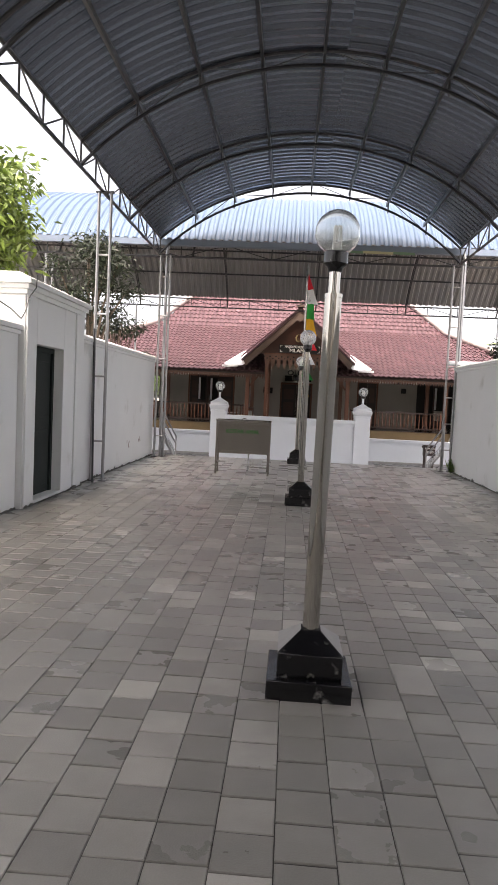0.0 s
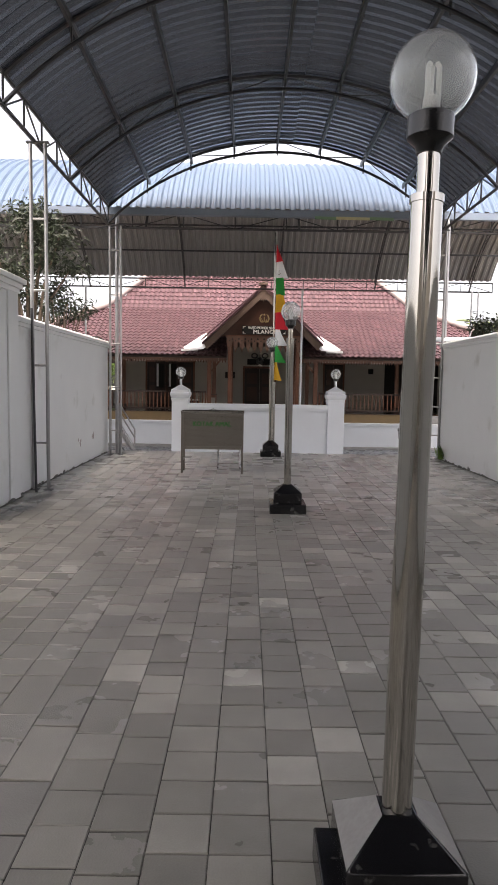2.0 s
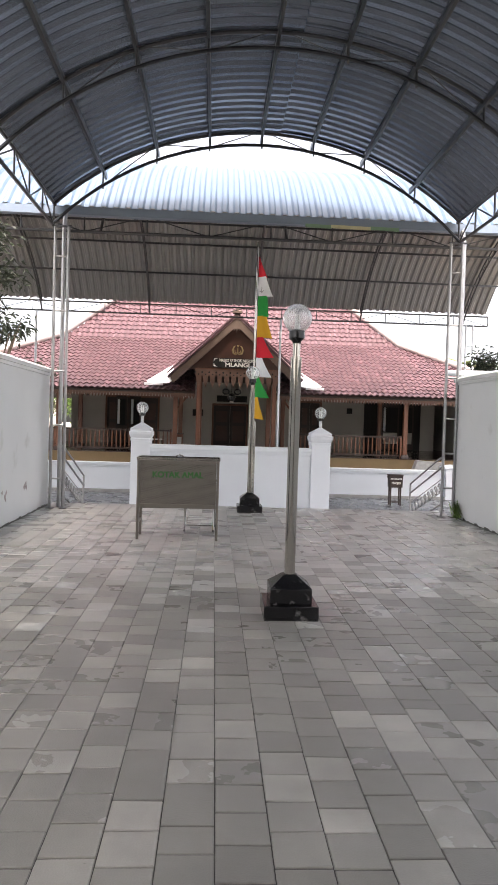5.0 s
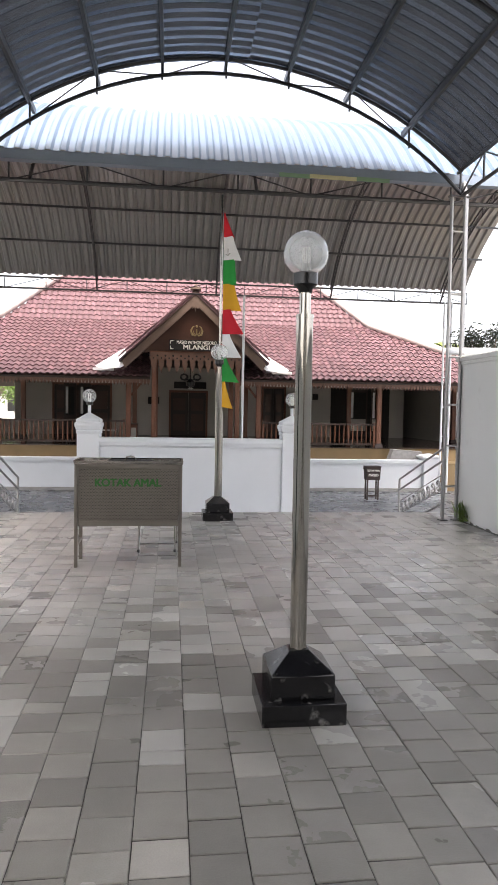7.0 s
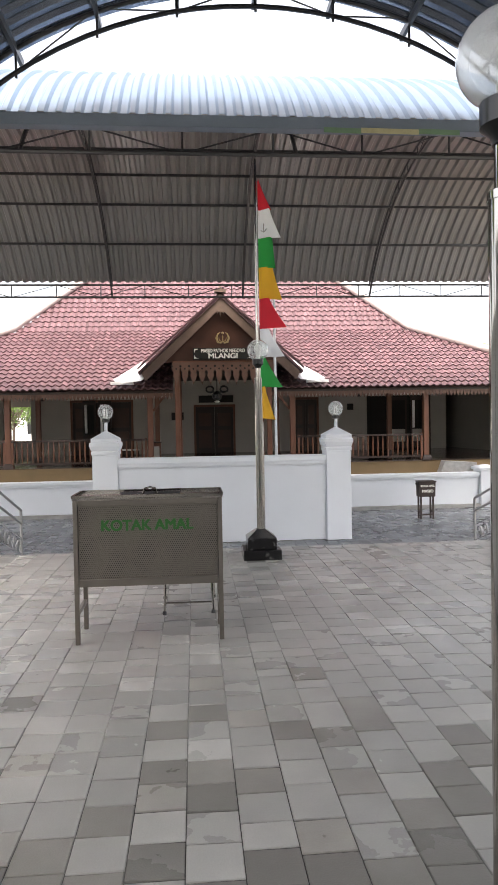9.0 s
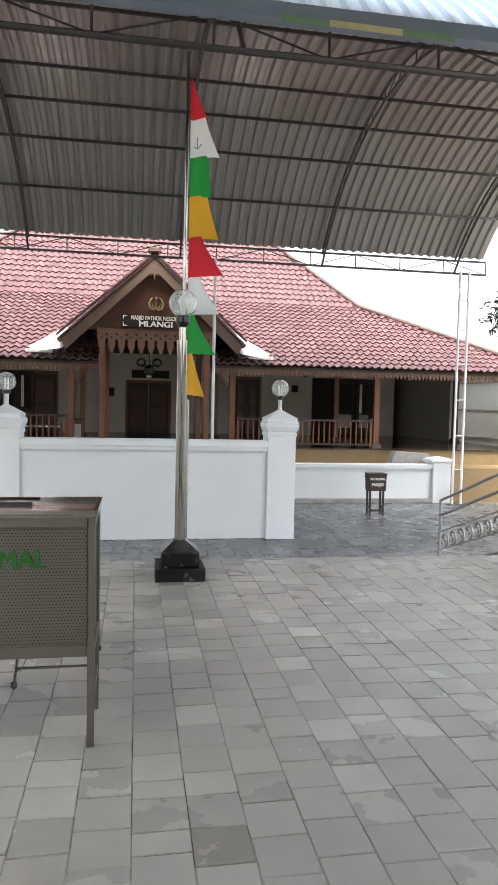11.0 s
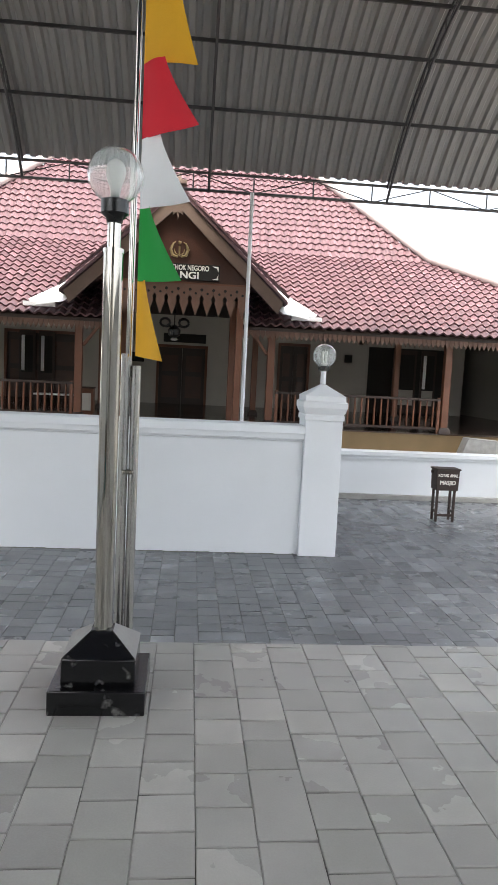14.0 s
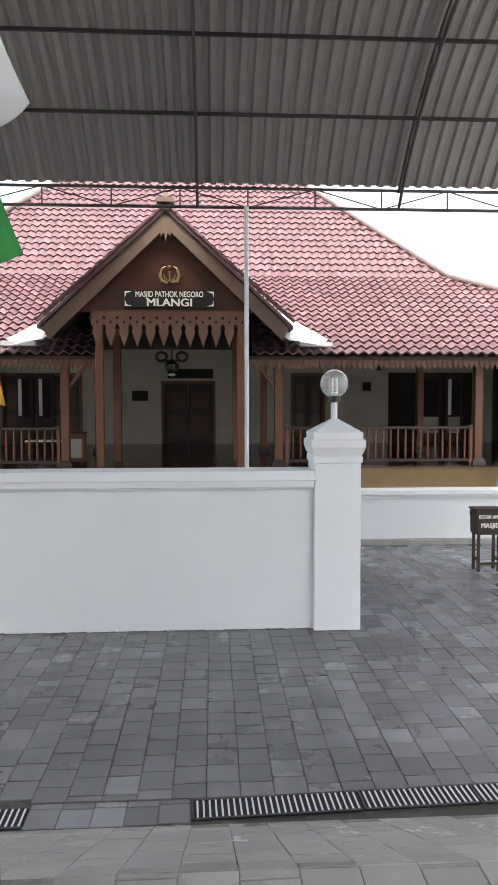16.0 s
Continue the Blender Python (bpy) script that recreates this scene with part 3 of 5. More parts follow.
for i in range(7):
    x = 3.82 + 3.27 * (1 - i)
    if x < XL or x > XR:
        continue
    part("arch_top_chord", Geo().tube([(x, YC + u, z - 0.03) for u, z in UC2], 0.024, 6), STEEL_DARK, can2)
    part("arch_bottom_chord", Geo().tube([(x, YC + u, z) for u, z in LC2], 0.026, 6), STEEL_DARK, can2)
    for k in range(1, 14):
        u, w2 = -HY + k * HY / 7, -HY + (k + (1 if k % 2 else -1)) * HY / 7
        w2 = max(-HY + 0.06, min(HY - 0.06, w2))
        part("strut", Geo().tube([(x, YC + u, z_on(LC2, u)), (x, YC + u, z_on(UC2, u))], 0.012, 5), STEEL_DARK, can2)
        part("strut", Geo().tube([(x, YC + u, z_on(UC2, u)), (x, YC + w2, z_on(LC2, w2))], 0.009, 5), STEEL_DARK, can2)
for u in (-3.5, -2.6, -1.75, -0.9, 0, 0.9, 1.75, 2.62, 3.62):
    z = z_on(UC2, u)
    part("purlin", Geo().bar((XL, YC + u, z - 0.06), (XR, YC + u, z - 0.06), 0.03, 0.05), STEEL_DARK, can2)
for y in (Y0 + 0.05, Y1 - 0.05):
    part("eave_top_chord", Geo().tube([(XL, y, 5.08), (XR, y, 5.08)], 0.024, 6), STEEL_DARK, can2)
    part("eave_bottom_chord", Geo().tube([(XL, y, 4.78), (XR, y, 4.78)], 0.026, 6), STEEL_DARK, can2)
    x, k = XR, 0
    while x > XL + 1.0:
        part("strut", Geo().tube([(x, y, 4.78), (x, y, 5.08)], 0.014, 5), STEEL_DARK, can2)
        part("strut", Geo().tube([(x, y, 5.08 if k % 2 else 4.78), (x - 1.09, y, 4.78 if k % 2 else 5.08)], 0.01, 5), STEEL_DARK, can2)
        x, k = x - 1.09, k + 1
gut = Geo().slab([(Y0 - 0.12, 5.02), (Y0 + 0.02, 5.02), (Y0 + 0.02, 5.16), (Y0, 5.16), (Y0, 5.05), (Y0 - 0.1, 5.05), (Y0 - 0.1, 5.16), (Y0 - 0.12, 5.16)], "x", XL, XR)
part("gutter", gut, GUTTER, can2, "pale rain gutter along the front eave")
for x in (-6.13, 1.33):
    c = thing("canopy_column", "slim white steel pipe column under the back eave", "column", (x, 24.95, LOW), group="back canopy columns")
    part("pipe", Geo().tube([(x, 24.95, LOW), (x, 24.95, 4.76)], 0.035, 10), WHITE_COOL, c)
    part("base_plate", Geo().box(x - 0.08, 24.87, LOW, x + 0.08, 25.03, LOW + 0.015), STEEL_DARK, c)
c = thing("canopy_column", "white ladder-like steel column under the back eave", "column", (7.2, 24.75, LOW), group="back canopy columns")
for x in (7.1, 7.32):
    part("pipe", Geo().tube([(x, 24.75, LOW), (x, 24.75, 4.76)], 0.03, 10), WHITE_COOL, c)
    part("base_plate", Geo().box(x - 0.08, 24.67, LOW, x + 0.08, 24.83, LOW + 0.015), STEEL_DARK, c)
for z in (0.1, 0.9, 1.75, 2.6, 3.4, 4.1):
    part("rung", Geo().tube([(7.1, 24.75, z), (7.32, 24.75, z)], 0.016, 6), WHITE_COOL, c)
for x in (-9.5, -6.3):
    c = thing("canopy_column", "paired grey pipe column under the front eave", "column", (x, 16.0, LOW), group="front canopy columns")
    for dx in (0, 0.16):
        part("pipe", Geo().tube([(x + dx, 16.0, LOW), (x + dx, 16.0, 4.76)], 0.03, 8), STEEL, c)

# ---- screen wall in the lower court ----
PL, PR, SY = -2.45, 2.06, 20.84
g = Geo().box(PL + 0.24, SY + 0.09, LOW, PR - 0.24, SY + 0.43, 0.72)
sw = thing("screen_wall", "low white plastered screen wall between two capped pillars", "wall", (0, SY + 0.25, LOW))
part("wall_body", g, WHITE_COOL, sw, bevel=0.008)
cg = Geo().box(PL + 0.24, SY + 0.07, 0.72, PR - 0.24, SY + 0.45, 0.75).box(PL + 0.24, SY + 0.03, 0.75, PR - 0.24, SY + 0.49, 0.82)
cg.slab([(SY + 0.01, 0.82), (SY + 0.51, 0.82), (SY + 0.47, 0.92), (SY + 0.05, 0.92)], "x", PL + 0.22, PR - 0.22)
part("coping", cg, WHITE_COOL, sw, bevel=0.005)
for x in (PL, PR):
    yc = SY + 0.26
    part("pillar", Geo().lathe(x, yc, [(0.25, LOW), (0.245, LOW + 0.02), (0.24, 1.0)], square=True), WHITE_COOL, sw, bevel=0.01)
    prof = [(0.235, 1.0), (0.255, 1.0), (0.255, 1.06), (0.243, 1.075), (0.262, 1.1), (0.278, 1.15), (0.284, 1.16), (0.284, 1.23), (0.258, 1.245), (0.258, 1.31), (0.035, 1.45)]
    part("pillar_cap", Geo().lathe(x, yc, prof, square=True), WHITE_COOL, sw, bevel=0.005)


# thin uneven dark line along the foot of the screen wall
r, geo, x = random.Random(44), Geo(), PL + 0.26
while x < PR - 0.3:
    n, h = r.uniform(0.05, 0.25), r.uniform(0.006, 0.014)
    geo.slab([(x, LOW), (x + n, LOW), (x + n * 0.8, LOW + h), (x + n * 0.4, LOW + h * 0.6), (x + n * 0.1, LOW + h * 0.8)], "y", SY + 0.09 - r.uniform(0.004, 0.012), SY + 0.09)
    x += n * r.uniform(0.85, 1.2)
part("foot_mould", geo, MOULD, sw, "dark mould along the foot", kind="stuff", smooth=False)


def globe(geo_r, c):
    outer = Geo().ball(c, geo_r, 32, 20)
    inner = Geo().ball(c, geo_r - 0.004, 32, 20)
    n = len(outer.v)
    outer.v += inner.v
    outer.f += [tuple(i + n for i in q[::-1]) for q in inner.f]
    return outer


def glass_part(r, c, parent, glass=GLASS, label="clear glass globe"):
    me = bpy.data.meshes.new("globe")
    gl = globe(r, c)
    base = parent.location
    me.from_pydata([(x - base.x, y - base.y, z - base.z) for x, y, z in gl.v], [], gl.f)
    me.polygons.foreach_set("use_smooth", [True] * len(me.polygons))
    me.materials.append(glass)
    ob = new("globe", me)
    ob.parent = parent
    ob.visible_shadow = False
    return tagged(ob, label)


def pillar_lamp(x, y, z):
    L = thing("pillar_lamp", "clear glass globe lamp on a short white stem", "lamp", (x, y, z), group="lamps on the screen wall")
    part("stem", Geo().tube([(x, y, z), (x, y, z + 0.2)], 0.035, 12), WHITE_COOL, L)
    part("collar", Geo().lathe(x, y, [(0.04, z + 0.2), (0.075, z + 0.21), (0.075, z + 0.26), (0.05, z + 0.27)], 16), PLASTIC, L)
    glass_part(0.15, (x, y, z + 0.4), L)
    b = Geo()
    for dx in (-0.022, 0.022):
        b.tube([(x + dx, y, z + 0.28), (x + dx, y, z + 0.46)], 0.016, 8)
    part("bulb", b.lathe(x, y, [(0.03, z + 0.26), (0.045, z + 0.3), (0.03, z + 0.31)], 12), BULB, L)
    return L


first = pillar_lamp(PL, SY + 0.26, 1.42)
copy_thing(first, pose(PR, SY + 0.26, 1.42))


# ---- lamp posts ----
def lamp_post(x, y, bulb_kind, worn):
    L = thing("lamp_post", "stainless steel lamp post with glass globe on black stone plinth", "lamp post", (x, y, 0), group="lamp posts in the alley")
    part("plinth_slab", Geo().lathe(x, y, [(0.215, 0.0), (0.215, 0.115)], square=True), BLACK, L, "black polished stone slab", bevel=0.006)
    part("plinth_block", Geo().lathe(x, y, [(0.165, 0.115), (0.165, 0.24), (0.05, 0.33)], square=True), BLACK, L, "black stone block with sloped top", bevel=0.006)
    if worn:
        for s in (-1, 1):
            sl = Geo().add([(x + s * 0.166, y - 0.158, 0.241), (x + s * 0.166, y + 0.158, 0.241), (x + s * 0.052, y + 0.048, 0.332), (x + s * 0.052, y - 0.048, 0.332),
                            (x + s * 0.16, y - 0.15, 0.23), (x + s * 0.16, y + 0.15, 0.23), (x + s * 0.05, y + 0.045, 0.318), (x + s * 0.05, y - 0.045, 0.318)],
                           [(0, 1, 2, 3), (7, 6, 5, 4), (0, 4, 5, 1), (2, 6, 7, 3), (1, 5, 6, 2), (3, 7, 4, 0)])
            part("plinth_slope", sl, STONE_WORN, L, "dusty worn grey slope of the plinth")
    part("pole", Geo().tube([(x, y, 0.32), (x, y, 2.06)], 0.044, 24), CHROME, L)
    part("pole_ring", Geo().tube([(x, y, 2.05), (x, y, 2.07)], 0.047, 24), CHROME, L)
    part("neck", Geo().tube([(x, y, 2.06), (x, y, 2.21)], 0.03, 20), CHROME, L)
    part("collar", Geo().lathe(x, y, [(0.034, 2.18), (0.038, 2.2), (0.062, 2.222), (0.062, 2.278), (0.055, 2.283)], 24), PLASTIC, L, "black plastic lamp holder")
    if bulb_kind:
        glass_part(0.122, (x, y, 2.386), L)
    elif worn:
        glass_part(0.115, (x, y, 2.38), L)
    else:
        glass_part(0.115, (x, y, 2.38), L, GLASS_MILKY, "dusty whitish glass globe")
    b = Geo()
    if bulb_kind:
        b.lathe(x, y, [(0.02, 2.28), (0.022, 2.31), (0.025, 2.335), (0.042, 2.38), (0.044, 2.41), (0.034, 2.44), (0.012, 2.455)], 16)
    else:
        b.lathe(x, y, [(0.02, 2.27), (0.024, 2.28), (0.024, 2.325), (0.018, 2.33)], 12)
        for dx, dy in ((-0.015, -0.008), (0.015, -0.008), (0, 0.014)):
            b.tube([(x + dx, y + dy, 2.32), (x + dx, y + dy, 2.405), (x + dx * 0.6, y + dy * 0.6, 2.415)], 0.0075, 8)
    part("bulb", b, BULB, L, "white bulb inside the globe")
    return L


lamp_post(0, 9.34, False, False)
p1 = lamp_post(-0.042, 3.12, False, True)
p1.matrix_basis = pose(-0.042, 3.12, -0.02, -0.5, 0.85, 0)
lamp_post(0.0, 15.57, True, True)

# ---- flagpole with a banner ----
FX, FY = 0.05, 16.04
fp = thing("flagpole", "tall steel flagpole clamped to a second pipe, hung with banner", "flagpole", (FX, FY, 0))
for x, top in ((FX - 0.026, 1.62), (FX + 0.028, 1.56)):
    part("lower_pole", Geo().tube([(x, FY, 0), (x, FY, top)], 0.025, 18), STEEL_POLE, fp)
    part("base_flange", Geo().tube([(x, FY, 0), (x, FY, 0.03)], 0.034, 18), STEEL_POLE, fp)
part("clamp", Geo().box(FX - 0.03, FY - 0.029, 0.988, FX + 0.032, FY + 0.029, 1.012), CHROME, fp, "steel clamp joining the two pipes", bevel=0.006)
part("upper_pole", Geo().tube([(FX - 0.012, FY, 1.5), (FX - 0.004, FY, 4.74)], 0.017, 14), CHROME, fp)
banner = thing("banner", "red, white, green and yellow pennant banner on the flagpole", "banner", (FX, FY, 1.61))
cols = [RED, CLOTH_WHITE, GREEN, YELLOW] * 2
wid = [(0.01, 0.14), (0.12, 0.24), (0.15, 0.18), (0.15, 0.25), (0.1, 0.265), (0.09, 0.24), (0.05, 0.215), (0.04, 0.14)]
cuts = [4.48, 4.12, 3.78, 3.43, 3.05, 2.69, 2.35, 1.99, 1.61]
for k, (c, (wa, wb)) in enumerate(zip(cols, wid)):
    zt, zb, geo, n, m = cuts[k], cuts[k + 1], Geo(), 8, 8
    for sgn in (0, 1):
        v = []
        for j in range(m + 1):
            w_ = 1.07 * (wa + (wb - wa) * (j / m) ** 1.2)
            for i in range(n + 1):
                s = i / n
                yy = FY - 0.02 - (1.3 if k > 3 else 0.5) * w_ * s + 0.03 * math.sin(4.2 * s + 0.9 * k + 0.8 * j / m) * s + sgn * 0.003
                v.append((FX + 0.022 + w_ * s, yy, zt - (zt - zb) * j / m - 0.025 * s * (j / m)))
        geo.add(v, [(j * (n + 1) + i, j * (n + 1) + i + 1, (j + 1) * (n + 1) + i + 1, (j + 1) * (n + 1) + i) for j in range(m) for i in range(n)])
    part("cloth_panel", geo, c, banner)
mark = Geo().tube([(FX + 0.05, FY - 0.08, 3.86), (FX + 0.08, FY - 0.12, 3.83), (FX + 0.11, FY - 0.16, 3.86)], 0.005, 5).tube([(FX + 0.08, FY - 0.12, 3.83), (FX + 0.08, FY - 0.12, 3.93)], 0.006, 5)
part("emblem", mark, STONE_WORN, banner, "faint grey printed emblem")

# ---- house with a deep porch ----
PF, HX = 0.45, 10.6          # porch floor height, half width of the roof at the eave
EY, EZ, KY, KZ, RY, RZ = 26.3, 2.55, 29.9, 4.6, 34.2, 8.9
KX = 6.35
house = thing("house", "low timber mosque with red tiled hip roof and deep porch", "mosque", (0, 30, LOW))
part("plinth", Geo().box(-10.3, 26.55, LOW, 10.3, 38, PF - 0.02), OCHRE, house, "ochre painted plinth", bevel=0.01)
part("porch_floor", Geo().box(-10.35, 26.5, PF - 0.02, 10.35, 38, PF), PORCH, house, "dark glossy tiled porch floor")
OX0, OX1, OY = -1.3, 1.4, 28.6    # opening in the lower roof behind the gable
OZ = EZ + (KZ - EZ) * (OY - EY) / (KY - EY)
part("roof_deck", Geo().add([(-HX, EY, EZ - 0.06), (HX, EY, EZ - 0.06), (KX, KY, KZ - 0.06), (-KX, KY, KZ - 0.06), (KX - 4.3, RY, RZ - 0.06), (-KX + 4.3, RY, RZ - 0.06), (HX, 41, EZ), (-HX, 41, EZ), (KX, 38, KZ), (-KX, 38, KZ),
     (OX0, EY, EZ - 0.06), (OX1, EY, EZ - 0.06), (OX1, OY, OZ - 0.06), (OX0, OY, OZ - 0.06), (OX0, KY, KZ - 0.06), (OX1, KY, KZ - 0.06)],
     [(0, 10, 13, 14, 3), (13, 12, 15, 14), (11, 1, 2, 15, 12), (3, 2, 4, 5), (1, 6, 8, 2), (0, 3, 9, 7), (2, 8, 4), (3, 5, 9), (5, 4, 8, 9), (9, 8, 6, 7)]), WOOD, house, "timber roof deck", smooth=False)
part("ceiling", Geo().box(-8.9, 28.0, 3.28, 8.9, 37.0, 3.33), WOOD, house, "dark timber porch ceiling")
# back wall with doors and windows
BY = 34.5
for a, b, z0, z1 in ((-9.3, -8.05, PF, 3.1), (-8.05, -7.0, PF, 1.05), (-8.05, -7.0, 2.75, 3.28), (-7.0, -5.5, PF, 3.28), (-5.5, -3.1, 2.55, 3.28), (-3.1, -0.75, PF, 3.28), (-0.75, 0.87, 2.34, 3.28), (0.87, 3.15, PF, 3.28), (3.15, 4.2, 2.55, 3.28), (4.2, 8.9, PF, 3.28), (8.9, 9.4, PF, 3.1)):
    part("back_wall", Geo().box(a, BY, z0, b, BY + 0.2, z1), CREAM, house, "cream plastered inner wall")
for a, b, zt_ in ((-5.5, -3.1, 2.55), (-0.75, 0.87, 2.31), (3.15, 4.2, 2.55)):
    dd = part("door", Geo().box(a + 0.08, BY + 0.06, PF, (a + b) / 2 - 0.005, BY + 0.12, zt_ - 0.06).box((a + b) / 2 + 0.005, BY + 0.06, PF, b - 0.08, BY + 0.12, zt_ - 0.06), WOOD, house, "dark wooden double door, shut")
    fr = Geo().box(a, BY - 0.03, PF, a + 0.08, BY + 0.14, zt_).box(b - 0.08, BY - 0.03, PF, b, BY + 0.14, zt_).box(a, BY - 0.03, zt_ - 0.06, b, BY + 0.14, zt_ + 0.03)
    part("door_frame", fr, WOOD_MID, dd)
    for q in (0, 1):
        xa = a + 0.18 + q * ((b - a) / 2 - 0.06)
        for z0, z1 in ((PF + 0.2, PF + 0.9), (PF + 1.05, zt_ - 0.3)):
            part("door_panel", Geo().box(xa, BY + 0.045, z0, xa + (b - a) / 2 - 0.3, BY + 0.062, z1), WOOD_PANEL, dd)
# dark sheets laid on the solid wall paint the shade of openings
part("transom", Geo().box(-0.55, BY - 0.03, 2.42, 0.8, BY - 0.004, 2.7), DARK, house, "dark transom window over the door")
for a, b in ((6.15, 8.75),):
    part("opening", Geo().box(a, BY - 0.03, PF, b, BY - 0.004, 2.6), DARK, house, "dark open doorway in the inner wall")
for x0, x1 in ((7.03, 7.68), (7.98, 8.35), (-4.95, -4.6), (-4.35, -4.0)):
    lf = part("door_leaf", Geo().box(x0 - 0.07, BY - 0.1, PF + 0.05, x1 + 0.07, BY - 0.05, 2.55), WOOD, house, "glazed wooden door leaf")
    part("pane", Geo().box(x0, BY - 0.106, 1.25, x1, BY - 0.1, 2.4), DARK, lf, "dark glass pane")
    part("pane_edge", Geo().box(x0, BY - 0.112, 1.3, x0 + 0.1, BY - 0.106, 2.4), CLOTH_WHITE, lf, "pale curtain edge")
    if x0 > 0:
        part("lower_panel", Geo().box(x0, BY - 0.112, 0.75, x1, BY - 0.1, 1.25), CREAM, lf, "pale lower panel")
part("notice", Geo().box(-1.62, BY - 0.03, 1.75, -1.15, BY - 0.005, 2.05), DARK, house, "dark framed notice on the wall")
part("notice", Geo().box(5.35, BY - 0.03, 2.05, 6.2 - 0.6, BY - 0.005, 2.3), DARK, house, "dark framed notice on the wall")
for x in (-10.2, 10.0):
    part("side_wall", Geo().box(x, 31.0, PF, x + 0.2, 38, 3.05), CREAM, house, "cream side wall")
part("rear_wall", Geo().box(-6, 38, LOW, 10.2, 38.2, 4.0), CREAM, house)
# posts
POST = [-9.9, -5.8, -1.95, 2.02, 5.86, 9.9]
for x in POST:
    for y in (26.75, 30.4):
        pp = part("post", Geo().box(x - 0.075, y - 0.075, PF + 0.12, x + 0.075, y + 0.075, 2.66 if y < 28 else 3.28), WOOD_MID, house, "squared brown timber post", bevel=0.008)
        part("post_foot", Geo().lathe(x, y, [(0.13, PF), (0.12, PF + 0.08), (0.085, PF + 0.13)], square=True), WOOD, pp)
for x, s in ((-1.95, 1), (2.02, -1)):
    part("brace", Geo().bar((x + s * 0.08, 26.75, 1.95), (x + s * 0.42, 26.75, 2.4), 0.06), WOOD_MID, house)
for xa, xb in ((-10.0, -1.88), (1.95, 10.0)):
    part("eave_beam", Geo().box(xa, 26.68, 2.4, xb, 26.82, 2.56), WOOD, house, bevel=0.006)
# fringe boards hanging under the eave
def fringe(x0, x1, y, z, step, drop, parent):
    geo, x = Geo(), x0
    while x < x1 - 1e-3:
        geo.slab([(x + 0.003, z), (x + step - 0.003, z), (x + step - 0.003, z - drop * 0.55), (x + step / 2, z - drop), (x + 0.003, z - drop * 0.55)], "y", y, y + 0.018)
        x += step
    return part("fringe_board", geo, WOOD_FRINGE, parent, "sawn wooden fringe under the eave", smooth=False)
fringe(-HX + 0.1, -1.3, EY + 0.12, EZ - 0.06, 0.1, 0.24, house)
fringe(1.35, HX - 0.1, EY + 0.12, EZ - 0.06, 0.1, 0.24, house)
part("fascia", Geo().box(-HX, EY + 0.09, EZ - 0.12, -1.3, EY + 0.12, EZ - 0.02).box(1.35, EY + 0.09, EZ - 0.12, HX, EY + 0.12, EZ - 0.02), WOOD, house)
# railings between the posts
def railing(x0, x1, y):
    r_ = part("railing", Geo().bar((x0, y, 1.17), (x1, y, 1.17), 0.07, 0.05).bar((x0, y, PF + 0.1), (x1, y, PF + 0.1), 0.05, 0.05), WOOD, house, "brown wooden railing")
    n = int((x1 - x0) / 0.14)
    for i in range(1, n):
        xx = x0 + (x1 - x0) * i / n
        part("baluster", Geo().tube([(xx, y, PF + 0.12), (xx, y, 0.7), (xx, y, 0.9), (xx, y, 1.15)], [0.014, 0.022, 0.022, 0.014], 6), WOOD_MID, r_)
    for xx in (x0 + 0.03, x1 - 0.03):
        part("newel", Geo().box(xx - 0.03, y - 0.03, PF, xx + 0.03, y + 0.03, 1.22), WOOD_MID, r_)
railing(2.15, 5.75, 26.72)
railing(-5.72, -2.05, 26.72)
railing(-9.8, -5.88, 26.72)
# gabled entrance
GY, GA = 25.8, 4.87
gable = thing("gable_porch", "gabled wooden entrance porch with carved fringe and name board", "porch", (0, GY, LOW))
for s in (-1, 1):
    x = 0.05 + s * 1.22
    part("post", Geo().box(x - 0.065, GY + 0.02, LOW, x + 0.065, GY + 0.15, 3.15), WOOD_MID, gable, "tall brown timber post", bevel=0.008)
    part("post", Geo().box(x - 0.075 - s * 0.0, GY + 2.2, PF, x + 0.075, GY + 2.35, 3.15), WOOD_MID, gable, bevel=0.008)
    bb = [(0, GA + 0.02), (0, GA - 0.26), (s * 1.99, 2.71), (s * 2.09, 2.93)]
    part("bargeboard", Geo().slab(bb, "y", GY - 0.12, GY - 0.07), WOOD_GREY, gable, "weathered brown bargeboard")
    part("roof_slope", Geo().slab([(0, GA + 0.1), (s * 2.17, 2.96), (s * 2.17, 2.9), (0, GA + 0.02)], "y", GY - 0.16, GY + 4.2), TILE_FAR, gable, "red tiled slope of the gable")
    tg = Geo()
    for i in range(14):
        a, b = i / 14, (i + 1.15) / 14
        tg.slab([(s * 2.17 * a, GA + 0.16 - 1.93 * a), (s * 2.17 * b, GA + 0.13 - 1.93 * b), (s * 2.17 * b, GA + 0.1 - 1.93 * b), (s * 2.17 * a, GA + 0.09 - 1.93 * a)], "y", GY - 0.19, GY - 0.02)
    part("edge_tiles", tg, TILE_FAR, gable, "dark edge tiles along the verge", smooth=False)
part("panel", Geo().slab([(-1.55, 3.2), (1.65, 3.2), (0.05, GA - 0.15)], "y", GY + 0.03, GY + 0.06), WOOD_PANEL, gable, "dark red-brown boarded gable panel")
part("tie_beam", Geo().box(-1.3, GY + 0.02, 3.1, 1.4, GY + 0.16, 3.24), WOOD_MID, gable, bevel=0.006)
STEP = 0.226
teeth = [-1.3 + STEP * i for i in range(12)]
fr = Geo()
